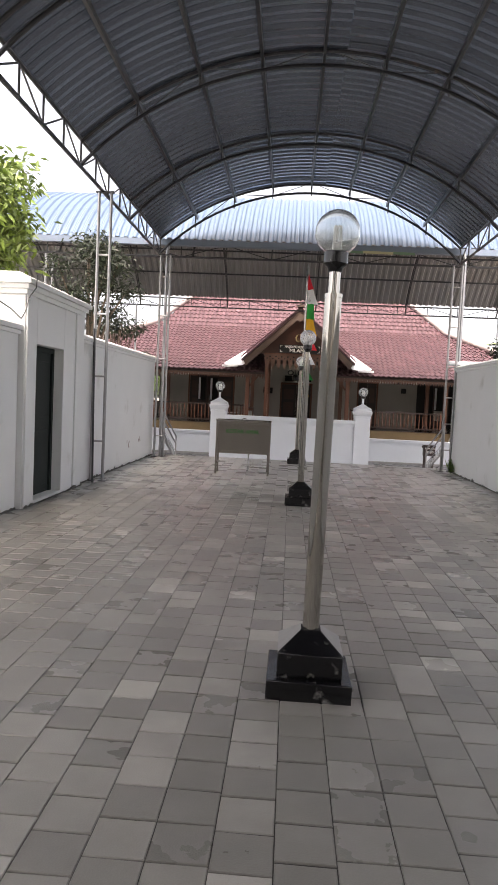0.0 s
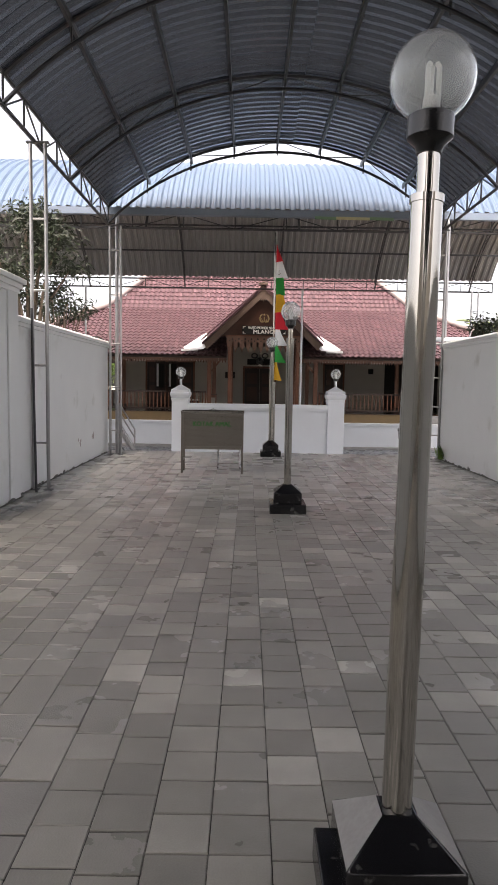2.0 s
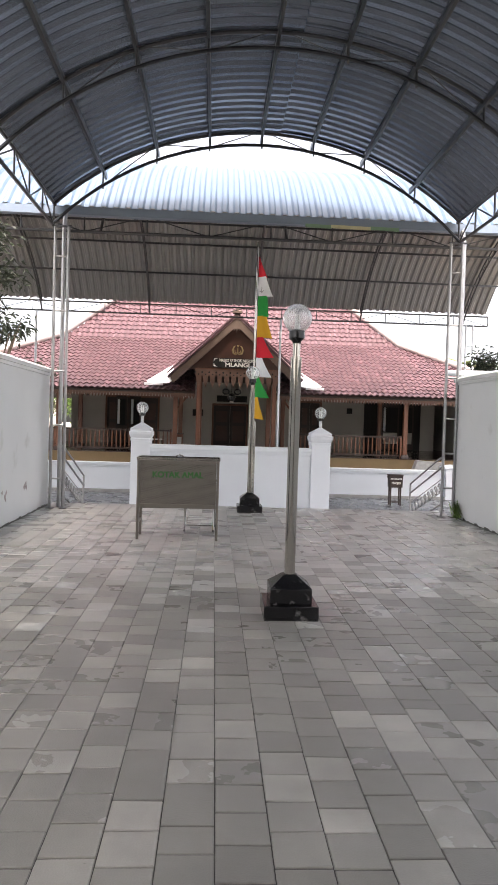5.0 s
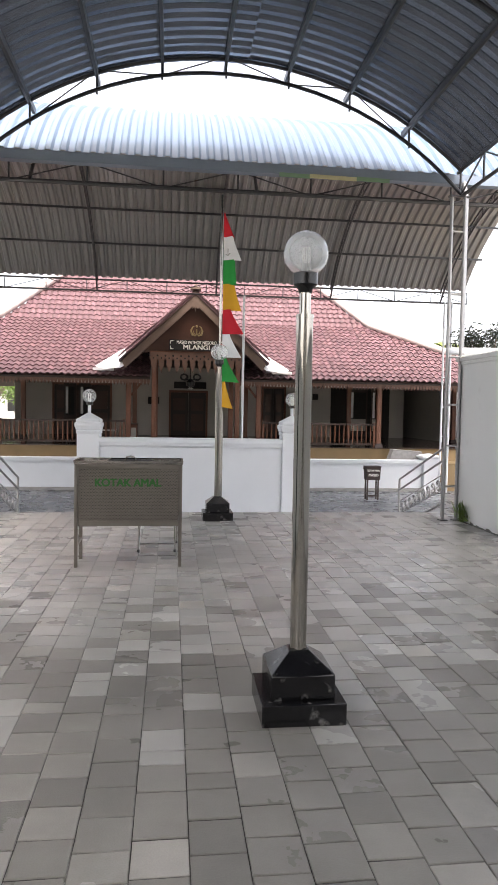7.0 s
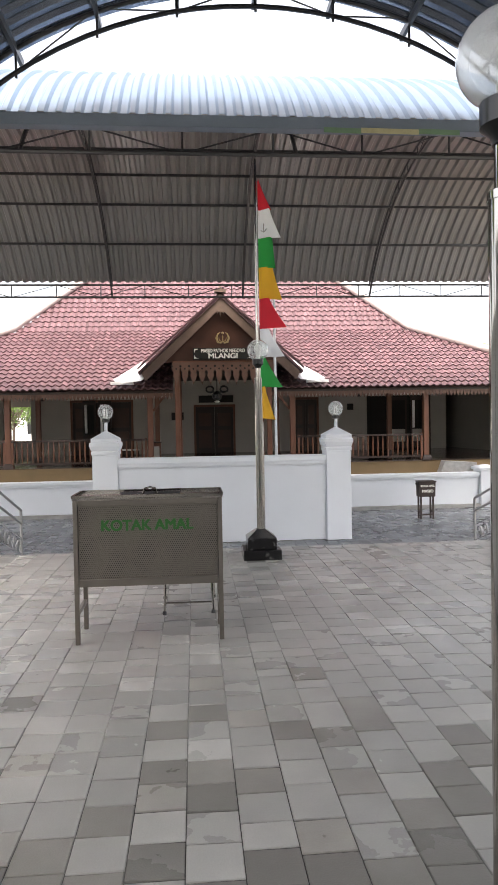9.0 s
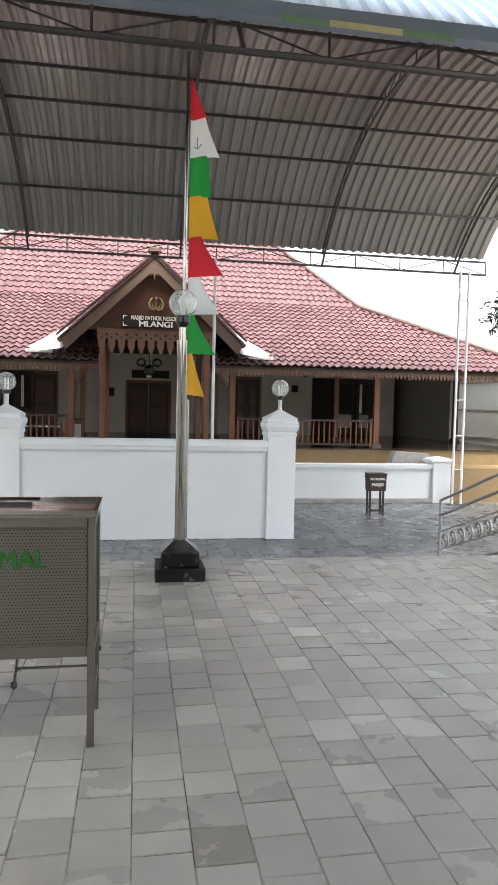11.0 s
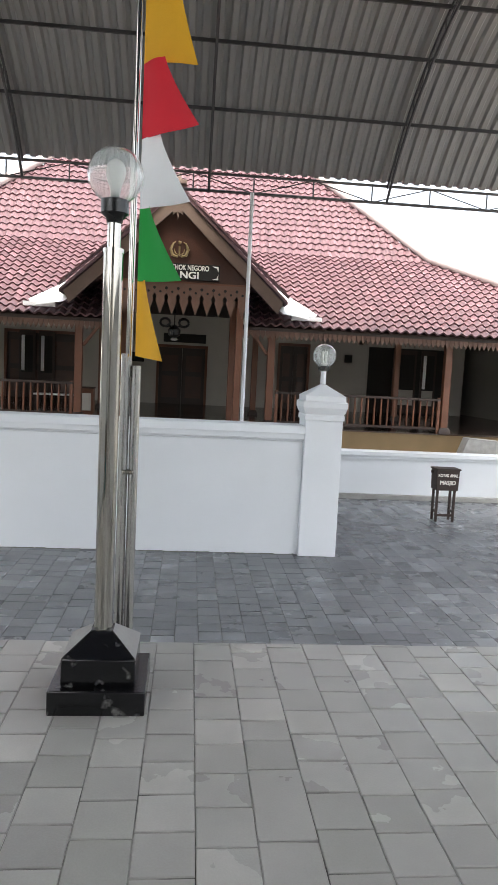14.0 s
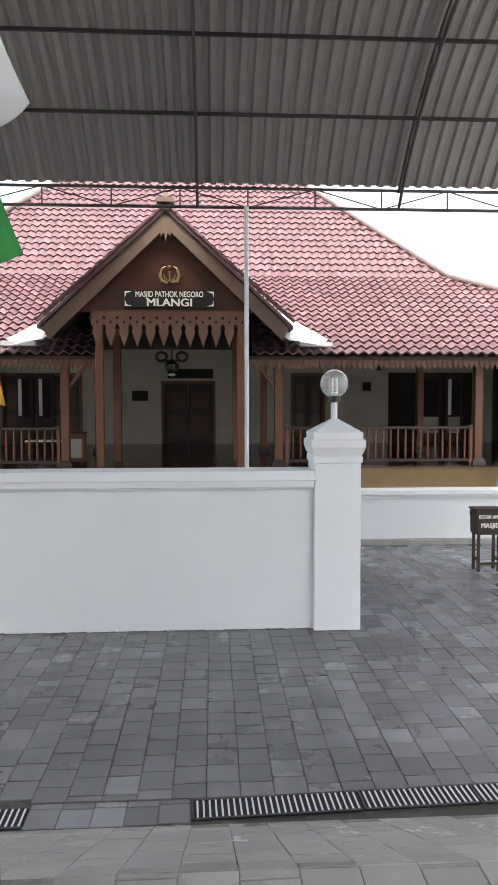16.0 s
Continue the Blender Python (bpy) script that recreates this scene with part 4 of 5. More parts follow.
for x in teeth:
    c = x + STEP / 2
    fr.slab([(x + 0.002, 3.2), (x + STEP - 0.002, 3.2), (x + STEP - 0.002, 3.0), (c + 0.07, 2.94), (c + 0.088, 2.86), (c, 2.6), (c - 0.088, 2.86), (c - 0.07, 2.94), (x + 0.002, 3.0)], "y", GY - 0.014, GY + 0.012)
part("fringe", fr, WOOD_FRINGE, gable, "carved pointed wooden fringe", smooth=False)
fr = Geo()
for x in teeth:
    fr.tube([(x, GY - 0.02, 3.1), (x, GY - 0.012, 3.1)], 0.03, 8).tube([(x + STEP / 2, GY - 0.02, 3.03), (x + STEP / 2, GY - 0.012, 3.03)], 0.024, 8)
part("fringe_cutout", fr, DARK, gable, "dark cut-outs in the fringe", smooth=False, kind="stuff")
part("finial", Geo().lathe(0, GY - 0.1, [(0.09, GA + 0.02), (0.09, GA + 0.12), (0.15, GA + 0.13), (0.15, GA + 0.2), (0.05, GA + 0.22), (0.03, GA + 0.34)], square=True), WOOD_GREY, gable, "carved wooden finial")
part("pendant", Geo().slab([(-0.09, GA - 0.12), (0.09, GA - 0.12), (0.09, GA - 0.42), (0.03, GA - 0.36), (0, GA - 0.5), (-0.03, GA - 0.36), (-0.09, GA - 0.42)], "y", GY - 0.15, GY - 0.1), WOOD_GREY, gable, "carved pendant under the apex", smooth=False)
em = Geo()
for s in (-1, 1):
    em.tube([(0.05 + s * 0.03, GY + 0.01, 3.7), (0.05 + s * 0.13, GY + 0.01, 3.73), (0.05 + s * 0.165, GY + 0.01, 3.84), (0.05 + s * 0.12, GY + 0.01, 3.95), (0.05 + s * 0.07, GY + 0.01, 3.98)], [0.02, 0.03, 0.03, 0.02, 0.008], 6)
    em.tube([(0.05 + s * 0.02, GY + 0.012, 3.74), (0.05 + s * 0.08, GY + 0.012, 3.77), (0.05 + s * 0.1, GY + 0.012, 3.85)], [0.012, 0.016, 0.006], 5)
em.tube([(0.05, GY + 0.0, 3.72), (0.05, GY + 0.0, 3.9)], 0.016, 6).ball((0.05, GY + 0.01, 3.97), 0.035, 10, 6)
part("emblem", em, GOLD, gable, "gilt winged emblem")
sb = part("name_board", Geo().box(-0.74, GY - 0.06, 3.27, 0.84, GY + 0.02, 3.57), DARK, gable, "dark name board with white lettering", bevel=0.004)
words("lettering", "MASJID PATHOK NEGORO", 0.135, (0.05, GY - 0.064, 3.492), SIGN_WHITE, sb, width=1.15, bold=0.003)
words("lettering", "MLANGI", 0.18, (0.05, GY - 0.064, 3.352), SIGN_WHITE, sb, width=0.76, bold=0.005)
for sx, sz in ((-1, -1), (-1, 1), (1, -1), (1, 1)):
    cx, cz = 0.05 + sx * 0.76, 3.42 + sz * 0.125
    part("corner_ornament", Geo().slab([(cx, cz), (cx - sx * 0.12, cz), (cx - sx * 0.03, cz - sz * 0.03), (cx, cz - sz * 0.11)], "y", GY - 0.068, GY - 0.06), SIGN_WHITE, sb, "pale corner ornament", smooth=False)
for s in (-1, 1):
    fl = Geo().add([(s * 1.95, GY + 0.1, 2.86), (s * 2.1, GY - 0.15, 2.72), (s * 2.75, GY + 0.42, 2.68), (s * 2.9, GY + 0.6, 2.8), (s * 2.3, GY + 1.5, 3.3), (s * 2.1, GY + 1.5, 3.4)], [(0, 1, 2, 3, 4, 5)])
    fl.box(min(s * 2.35, s * 2.95), GY + 0.38, 2.66, max(s * 2.35, s * 2.95), GY + 0.5, 2.74)
    part("flashing", fl, FLASH, gable, "white sheet flashing in the valley", smooth=False)
# lamp hanging in the porch
hl = thing("hanging_lamp", "dark ornate lamp hanging in the entrance", "lamp", (-0.05, 28.0, 3.26))
hg = Geo().tube([(-0.05, 28, 2.52), (-0.05, 28, 3.28)], 0.014, 6).lathe(-0.05, 28, [(0.04, 2.26), (0.13, 2.32), (0.15, 2.44), (0.05, 2.54)], 12)
for s in (-1, 1):
    hg.tube([(-0.05 + s * (0.21 + 0.11 * math.cos(a)), 28, 2.6 + 0.09 * math.sin(a)) for a in [k * math.pi / 5 for k in range(11)]], 0.028, 6)
    hg.tube([(-0.05, 28, 2.5), (-0.05 + s * 0.12, 28, 2.52), (-0.05 + s * 0.2, 28, 2.5)], 0.02, 6)
part("lamp_body", hg, PLASTIC, hl)
part("shade", Geo().lathe(-0.05, 28, [(0.05, 2.2), (0.09, 2.23), (0.05, 2.26)], 12), BULB, hl)
for x in (-5.0, 4.1):
    q = thing("hanging_lamp", "small dark lantern hanging under the porch ceiling", "lamp", (x, 27.4, 2.5), group="porch lanterns")
    part("lamp_body", Geo().tube([(x, 27.4, 2.55), (x, 27.4, 3.1)], 0.01, 6).lathe(x, 27.4, [(0.05, 2.3), (0.1, 2.36), (0.1, 2.5), (0.03, 2.56)], 8), PLASTIC, q)
# retaining wall in front of the house
rw = Geo().box(-9.5, 25.2, LOW, 6.75, 25.4, 0.03).box(6.75, 25.05, LOW, 7.2, 25.55, 0.22)
solid("wall_front", rw, WHITE_COOL, "low white wall before the porch", "wall", bevel=0.008)
rc = Geo().box(-9.5, 25.15, 0.03, 6.75, 25.45, 0.09).box(-9.5, 25.1, 0.09, 6.75, 25.5, 0.17)
rc.lathe(6.97, 25.3, [(0.26, 0.22), (0.28, 0.24), (0.28, 0.29), (0.2, 0.33), (0.02, 0.37)], square=True)
solid("trim", rc, WHITE_COOL, "white moulded top of the low wall", "coping", bevel=0.005)
solid("trim", Geo().box(-9.5, 25.08, LOW, 6.75, 25.2, LOW + 0.09), STONE_WORN, "grey plinth course at the foot of the low wall", "plinth", bevel=0.006)
solid("pavement_terrace", Geo().box(-9.2, 25.4, LOW - 0.04, 9.2, 26.55, 0.06), OCHRE, "ochre terrace between low wall and porch", "terrace")

# ---- donation box ----
bx = thing("donation_box", "stainless steel donation box of perforated sheet on four legs", "box", (-1.08, 12.88, 0))
X0, X1, YF, YB = -1.59, -0.574, 12.625, 13.0
for x in (X0, X1):
    for y in (YF, YB):
        part("leg", Geo().box(x - 0.016, y - 0.016, 0, x + 0.016, y + 0.016, 1.02), CHROME_DULL, bx, bevel=0.003)
for y in (YF, YB):
    for z0, z1 in ((0.41, 0.46), (0.98, 1.02)):
        part("cross_bar", Geo().box(X0 + 0.02, y - 0.018, z0, X1 - 0.02, y + 0.018, z1), CHROME_DULL, bx, bevel=0.002)
for x in (X0, X1):
    for z in (0.22, 0.43, 1.0):
        part("cross_bar", Geo().box(x - 0.014, YF + 0.02, z - 0.015, x + 0.014, YB - 0.02, z + 0.015), CHROME_DULL, bx, bevel=0.002)
part("front_panel", Geo().box(X0 + 0.02, YF - 0.002, 0.46, X1 - 0.02, YF + 0.004, 0.98), CHROME_DULL, bx, "perforated front sheet")
part("back_panel", Geo().box(X0 + 0.02, YB - 0.004, 0.46, X1 - 0.02, YB + 0.002, 0.98), CHROME_DULL, bx)
for x in (X0, X1):
    part("side_panel", Geo().box(x - 0.003, YF + 0.02, 0.445, x + 0.003, YB - 0.02, 0.985), CHROME_DULL, bx)
part("bottom", Geo().box(X0 + 0.02, YF + 0.018, 0.43, X1 - 0.02, YB - 0.018, 0.436), CHROME_DULL, bx)
lid = part("lid", Geo().box(X0 - 0.02, YF - 0.02, 1.02, X1 + 0.02, YB + 0.02, 1.035), LID, bx, "steel lid with raised rim", bevel=0.003)
lr = Geo()
for a, b in (((X0 - 0.015, YF - 0.015), (X1 + 0.015, YF - 0.015)), ((X0 - 0.015, YB + 0.015), (X1 + 0.015, YB + 0.015)), ((X0 - 0.015, YF - 0.015), (X0 - 0.015, YB + 0.015)), ((X1 + 0.015, YF - 0.015), (X1 + 0.015, YB + 0.015))):
    lr.bar((*a, 1.045), (*b, 1.045), 0.02)
part("rim", lr, CHROME, lid)
part("lid_handle", Geo().tube([(-1.13, 12.84, 1.035), (-1.12, 12.84, 1.075), (-1.08, 12.84, 1.085), (-1.04, 12.84, 1.075), (-1.03, 12.84, 1.035)], 0.008, 6), CHROME, lid)
part("hasp", Geo().bar((-1.3, 12.88, 1.04), (-0.86, 12.88, 1.04), 0.02), STEEL_DARK, lid)
holes = Geo()
P = 0.0142
for i in range(71):
    for j in range(37):
        x, z = X0 + 0.03 + i * P + (j % 2) * P / 2, 0.47 + j * P
        if x < X1 - 0.025:
            holes.add([(x - 0.0036, YF - 0.0026, z), (x, YF - 0.0026, z - 0.0036), (x + 0.0036, YF - 0.0026, z), (x, YF - 0.0026, z + 0.0036)], [(0, 1, 2, 3)])
for i in range(13):
    for j in range(24):
        y, z = YF + 0.045 + i * 0.024 + (j % 2) * 0.012, 0.475 + j * 0.0212
        if y < YB - 0.03:
            holes.add([(X1 + 0.0036, y - 0.008, z), (X1 + 0.0036, y, z - 0.008), (X1 + 0.0036, y + 0.008, z), (X1 + 0.0036, y, z + 0.008)], [(0, 1, 2, 3)])
part("perforation", holes, DARK, bx, "rows of small dark holes", kind="stuff", smooth=False)
words("lettering", "KOTAK AMAL", 0.105, (-1.09, YF - 0.006, 0.835), GREEN_PAINT, bx, width=0.64, depth=0.001, label="green painted lettering", bold=0.004)

# ---- folding chairs behind the box ----
def chair(x, y, rz):
    c = thing("folding_chair", "chrome folding chair with teal seat and backrest", "chair", (0, 0, 0), group="chairs behind the box")
    for s in (-1, 1):
        part("front_leg", Geo().tube([(s * 0.21, -0.04, 0.9), (s * 0.21, 0.0, 0.5), (s * 0.215, 0.26, 0.01)], 0.012, 8), CHROME, c)
        part("rear_leg", Geo().tube([(s * 0.19, 0.12, 0.45), (s * 0.198, -0.25, 0.01)], 0.011, 8), CHROME, c)
    part("back_frame", Geo().tube([(-0.21, 0.0, 0.5), (-0.21, -0.05, 0.93), (-0.17, -0.055, 0.97), (0.17, -0.055, 0.97), (0.21, -0.05, 0.93), (0.21, 0.0, 0.5)], 0.012, 8), CHROME, c)
    part("backrest", Geo().box(-0.192, -0.062, 0.58, 0.192, -0.03, 0.86), TEAL, c, "teal padded backrest", bevel=0.01)
    part("back_rail", Geo().box(-0.192, -0.066, 0.84, 0.192, -0.036, 0.945), GOLD_STRIP, c, "gold top strip with a dark mark", bevel=0.006)
    part("seat", Geo().box(-0.18, 0.02, 0.44, 0.08, 0.18, 0.475), TEAL, c, "teal padded seat", bevel=0.015)
    part("stretcher", Geo().tube([(-0.2, -0.19, 0.08), (0.2, -0.19, 0.08)], 0.008, 6), CHROME, c)
    for s in (-1, 1):
        part("foot_cap", Geo().tube([(s * 0.215, 0.25, 0.025), (s * 0.215, 0.262, 0.0)], 0.016, 8), PLASTIC, c)
        part("foot_cap", Geo().tube([(s * 0.198, -0.24, 0.025), (s * 0.198, -0.252, 0.0)], 0.016, 8), PLASTIC, c)
    c.matrix_basis = pose(x, y, 0, 0, 0, rz)
    return c


chair(-0.815, 13.55, 0)

# ---- small charity stand in the lower court ----
st = thing("charity_stand", "small dark brown donation stand with white lettering", "stand", (4.640, 23.300, LOW))
for x in (4.5, 4.79):
    for y in (23.22, 23.4):
        part("leg", Geo().box(x - 0.018, y - 0.018, LOW, x + 0.018, y + 0.018, -0.2), WOOD, st)
    part("stretcher", Geo().box(x - 0.012, 23.22, -0.6, x + 0.012, 23.4, -0.56), WOOD, st)
part("box", Geo().slab([(4.46, -0.22), (4.83, -0.22), (4.84, 0.12), (4.45, 0.12)], "y", 23.17, 23.43), WOOD, st, bevel=0.006)
part("lid", Geo().box(4.435, 23.15, 0.12, 4.855, 23.45, 0.145), WOOD, st, bevel=0.006)
part("knob", Geo().lathe(4.42, 23.3, [(0.01, 0.05), (0.025, 0.06), (0.025, 0.1), (0.01, 0.11)], 8), WOOD, st)
part("stretcher", Geo().box(4.5, 23.21, -0.66, 4.79, 23.23, -0.62), WOOD, st)
words("lettering", "KOTAK AMAL", 0.07, (4.645, 23.166, 0.03), SIGN_WHITE, st, width=0.33, bold=0.002)
words("lettering", "MASJID", 0.095, (4.645, 23.166, -0.09), SIGN_WHITE, st, width=0.26, bold=0.002)

# ---- stair rails beside the slope ----
def hand_rail(x):
    h = thing("handrail", "grey steel handrail with cast ornaments along the slope", "handrail", (x, 15.7, 0), group="rails beside the slope")
    a, b, k = 15.7, 17.62, -0.35
    za = lambda y, z: z + (y - 15.75) * k
    for zz in (1.03, 0.84, 0.18):
        part("rail", Geo().tube([(x, a, za(a, zz)), (x, b, za(b, zz))], 0.018, 8), STEEL, h)
    for y in (a, b):
        part("post", Geo().tube([(x, y, max(LOW, 0 if y < EDGE else LOW)), (x, y, za(y, 1.03))], 0.02, 8), STEEL, h)
    n = 9
    for i in range(n):
        y = a + 0.16 + (b - a - 0.32) * i / (n - 1)
        z0 = za(y, 0.5)
        og = Geo().tube([(x, y + 0.075 * math.cos(k_), z0 + 0.075 * math.sin(k_)) for k_ in [0.3 + 5.6 * q / 10 for q in range(11)]], [0.008 + 0.008 * math.sin(math.pi * q / 10) for q in range(11)], 6)
        og.tube([(x, y + 0.07, z0 + 0.02), (x, y + 0.02, z0 + 0.03), (x, y - 0.015, z0), (x, y + 0.01, z0 - 0.03)], [0.012, 0.014, 0.012, 0.006], 6)
        part("ornament", og, STEEL, h, "pale cast scroll")
    part("rail", Geo().tube([(x, a, za(a, 0.63)), (x, b, za(b, 0.63))], 0.008, 6).tube([(x, a, za(a, 0.4)), (x, b, za(b, 0.4))], 0.008, 6), STEEL, h)
    return h


hand_rail(3.42)
hand_rail(-3.22)

# ---- pale splashes on the slope, weeds, marks ----
r = random.Random(17)
ANG = math.atan2(LOW, FOOT - EDGE)


def splash(x, y, size):
    """A thin uneven dab of white cement on the slope."""
    s = (y - EDGE) / math.cos(ANG)
    n, pts = 9, []
    for i in range(n):
        a = 2 * math.pi * i / n
        rad = size * r.uniform(0.35, 1.0)
        px, ps = x + rad * math.cos(a) * 0.55, s + rad * math.sin(a) * 1.5
        pts.append((px, EDGE + ps * math.cos(ANG), ps * math.sin(ANG) + 0.004))
    solid("splash", Geo().add(pts, [tuple(range(n))]), FLASH, "thin splash of white cement on the slope", "stain", kind="stuff", smooth=False)


for x, y, size in ((0.87, 16.95, 0.06), (1.4, 17.1, 0.05), (1.42, 17.3, 0.04), (1.72, 17.05, 0.07), (1.66, 17.3, 0.03), (1.82, 16.92, 0.05), (1.8, 17.2, 0.05), (2.08, 17.15, 0.06), (2.12, 17.0, 0.05), (2.3, 17.05, 0.07), (-0.4, 17.2, 0.04)):
    for k in range(5):
        splash(x + r.uniform(-0.035, 0.035), y + r.uniform(-0.09, 0.09), size * r.uniform(0.35, 1.0))
weed = thing("weed", "small green weeds growing at the foot of the wall", "plant", (3.46, 15.1, 0))
wg = Geo()
for i in range(120):
    a, h, k = r.uniform(0, 6.28), r.uniform(0.05, 0.34), r.uniform(0.01, 0.07)
    x, y = 3.48 + r.gauss(0, 0.025), 15.1 + r.gauss(0, 0.07)
    wg.add([(x - 0.006, y, h * 0.4), (x + k * math.cos(a), y + k * math.sin(a), h), (x + 0.012, y + 0.01, h * 0.55)], [(0, 1, 2)])
part("leaves", wg, LEAF, weed, kind="stuff", smooth=False)
part("stem", Geo().tube([(3.48, 15.1, 0), (3.47, 15.08, 0.2), (3.49, 15.12, 0.33)], 0.005, 5), LEAF, weed)
for y, z in ((13.38, 0.42), (14.45, 0.48)):
    mg = Geo()
    for i in range(4):
        yy, zz, s = y + r.uniform(-0.1, 0.1), z + r.uniform(-0.06, 0.06), r.uniform(0.02, 0.05)
        mg.slab([(yy - s, zz), (yy, zz - s * 1.4), (yy + s, zz - s * 0.3), (yy + s * 0.4, zz + s)], "x", WL, WL + 0.003)
    solid("wall_mark", mg, RIDGE, "scuffed grey patch on the white wall", "mark", kind="stuff", smooth=False)
cb = thing("cable", "black cable looped over the gate block", "cable", (GX, 7.6, 2.3))
part("wire", Geo().tube([(GX + 0.115, 7.75, 2.86), (GX + 0.12, 7.72, 2.7), (GX + 0.06, 7.66, 2.58), (GX + 0.03, 7.62, 2.4), (GX + 0.03, 7.5, 2.3), (GX + 0.03, 7.2, 2.38), (GX + 0.03, 6.6, 2.46), (GX + 0.03, 5.2, 2.44)], 0.008, 6), PLASTIC, cb)
pc = thing("rain_pipe", "thick white rain pipe lying along the wall top", "pipe", (3.62, 15.62, 2.5))
part("pipe", Geo().tube([(3.4, 15.62, 2.5), (4.9, 15.62, 2.52)], 0.055, 12), WHITE_COOL, pc)
tp = thing("plastic_sheet", "faded yellow and green plastic sheet under the gutter", "sheet", (1.7, 15.8, 5.0))
for x0, x1, mt in ((0.85, 1.3, GREEN_PALE), (1.3, 2.0, YELLOW_PALE), (2.0, 2.5, GREEN_PALE)):
    part("sheet_panel", Geo().slab([(x0, 4.97), (x1, 4.96), (x1, 5.02), (x0, 5.03)], "y", 15.79, 15.795), mt, tp, smooth=False)
# white top put in for a patch of light in the porch
bn = thing("low_bench", "low pale-topped wooden bench on the porch floor", "bench", (-3.05, 30.05, PF))
part("seat", Geo().box(-3.55, 29.85, 0.76, -2.55, 30.25, 0.8), FLASH, bn, "white bench top", bevel=0.006)
for x in (-3.5, -2.6):
    for y in (29.9, 30.2):
        part("leg", Geo().box(x - 0.03, y - 0.03, PF, x + 0.03, y + 0.03, 0.76), WOOD, bn)
cab = thing("cabinet", "small brown wooden cabinet with a pale front on the porch", "cabinet", (-1.85, 27.3, PF))
part("body", Geo().box(-2.02, 27.16, PF + 0.06, -1.7, 27.44, 1.06), WOOD_MID, cab, bevel=0.006)
part("front_panel", Geo().box(-1.98, 27.145, PF + 0.14, -1.74, 27.16, 0.96), CREAM, cab, "pale front panel", bevel=0.004)
part("top", Geo().box(-2.04, 27.13, 1.06, -1.68, 27.46, 1.09), WOOD, cab, bevel=0.004)
for x in (-2.0, -1.72):
    for y in (27.19, 27.41):
        part("foot", Geo().box(x - 0.02, y - 0.02, PF, x + 0.02, y + 0.02, PF + 0.06), WOOD, cab)
gs = thing("stone_slab", "grey sloping slab leaning behind the low wall", "slab", (6.4, 25.8, 0.06))
part("slab", Geo().slab([(5.85, 0.06), (6.9, 0.06), (6.9, 0.4), (6.0, 0.46)], "y", 25.65, 25.95), STONE_WORN, gs, bevel=0.01)

# ---- drain grates ----
def grate(x0, x1, turn):
    gr = thing("drain_grate", "black slotted drain grate set in the paving", "grate", (x0, 17.77, LOW), group="drain grates")
    part("trough", Geo().box(x0, 17.68, LOW - 0.03, x1, 17.87, LOW + 0.003), DARK, gr)
    part("frame", Geo().box(x0, 17.675, LOW, x1, 17.69, LOW + 0.008).box(x0, 17.86, LOW, x1, 17.875, LOW + 0.008).box(x0, 17.675, LOW, x0 + 0.012, 17.875, LOW + 0.008), STEEL_DARK, gr)
    x = x0 + 0.03
    while x < x1 - 0.01:
        part("slat", Geo().box(x, 17.69, LOW, x + 0.011, 17.86, LOW + 0.007), WHITE_COOL, gr)
        x += 0.036
    gr.matrix_basis = Matrix.Translation((0.64, 17.77, 0)) @ Matrix.Rotation(radians(turn), 4, "Z") @ Matrix.Translation((-0.64, -17.77, 0)) @ Matrix.Translation(gr.location)


for x0 in (0.64, 1.64, 2.34):
    grate(x0, x0 + (0.99 if x0 < 1 else 0.69), 2.4)
for x0 in (-1.29, -2.29, -3.29):
    grate(x0, x0 + 0.99, 1.2)


# ---- trees ----
def tree(name, label, x, y, z0, height, crown, leaf, n, leaf_len, seed, trunk_r=0.1, cz=None):
    r = random.Random(seed)
    t = thing(name, label, "tree", (x, y, z0))
    top = Vector((x, y, z0 + height * 0.55))
    tg = Geo().tube([(x, y, z0), (x + r.uniform(-0.1, 0.1), y, z0 + height * 0.3), top], [trunk_r, trunk_r * 0.8, trunk_r * 0.55], 8)
    centres = []
    cc = Vector((x, y, z0 + (cz or height * 0.72)))
    for i in range(16):
        d = Vector((r.gauss(0, 1), r.gauss(0, 1), r.gauss(0, 0.8))).normalized()
        e = cc + Vector((d.x * crown[0], d.y * crown[0], d.z * crown[1])) * r.uniform(0.45, 0.95)
        tg.tube([top - Vector((0, 0, r.uniform(0, height * 0.2))), (top + e) / 2 + Vector((0, 0, 0.1)), e], [trunk_r * 0.4, trunk_r * 0.25, 0.012], 5)
        centres.append(e)
    part("trunk", tg, BARK, t)
    v, f = [], []
    for i in range(n):
        e = r.choice(centres)
        c = e + Vector((r.gauss(0, 0.34), r.gauss(0, 0.34), r.gauss(0, 0.26))) * (crown[0] * 0.55)
        d = Vector((r.gauss(0, 1), r.gauss(0, 1), r.uniform(-1.3, 0.3))).normalized()
        s = d.cross(Vector((r.gauss(0, 1), r.gauss(0, 1), r.gauss(0, 1)))).normalized() * leaf_len * r.uniform(0.11, 0.16)
        ln = leaf_len * r.uniform(0.6, 1.15)
        dr = Vector((0, 0, -0.12 * ln))
        k = len(v)
        v += [tuple(p) for p in (c, c + d * ln * 0.45 + s, c + d * ln + dr, c + d * ln * 0.45 - s)]
        f.append((k, k + 1, k + 2, k + 3))
    geo = Geo()
    geo.v, geo.f = v, f
    part("crown", geo, leaf, t, "many narrow leaves", kind="stuff", smooth=False)


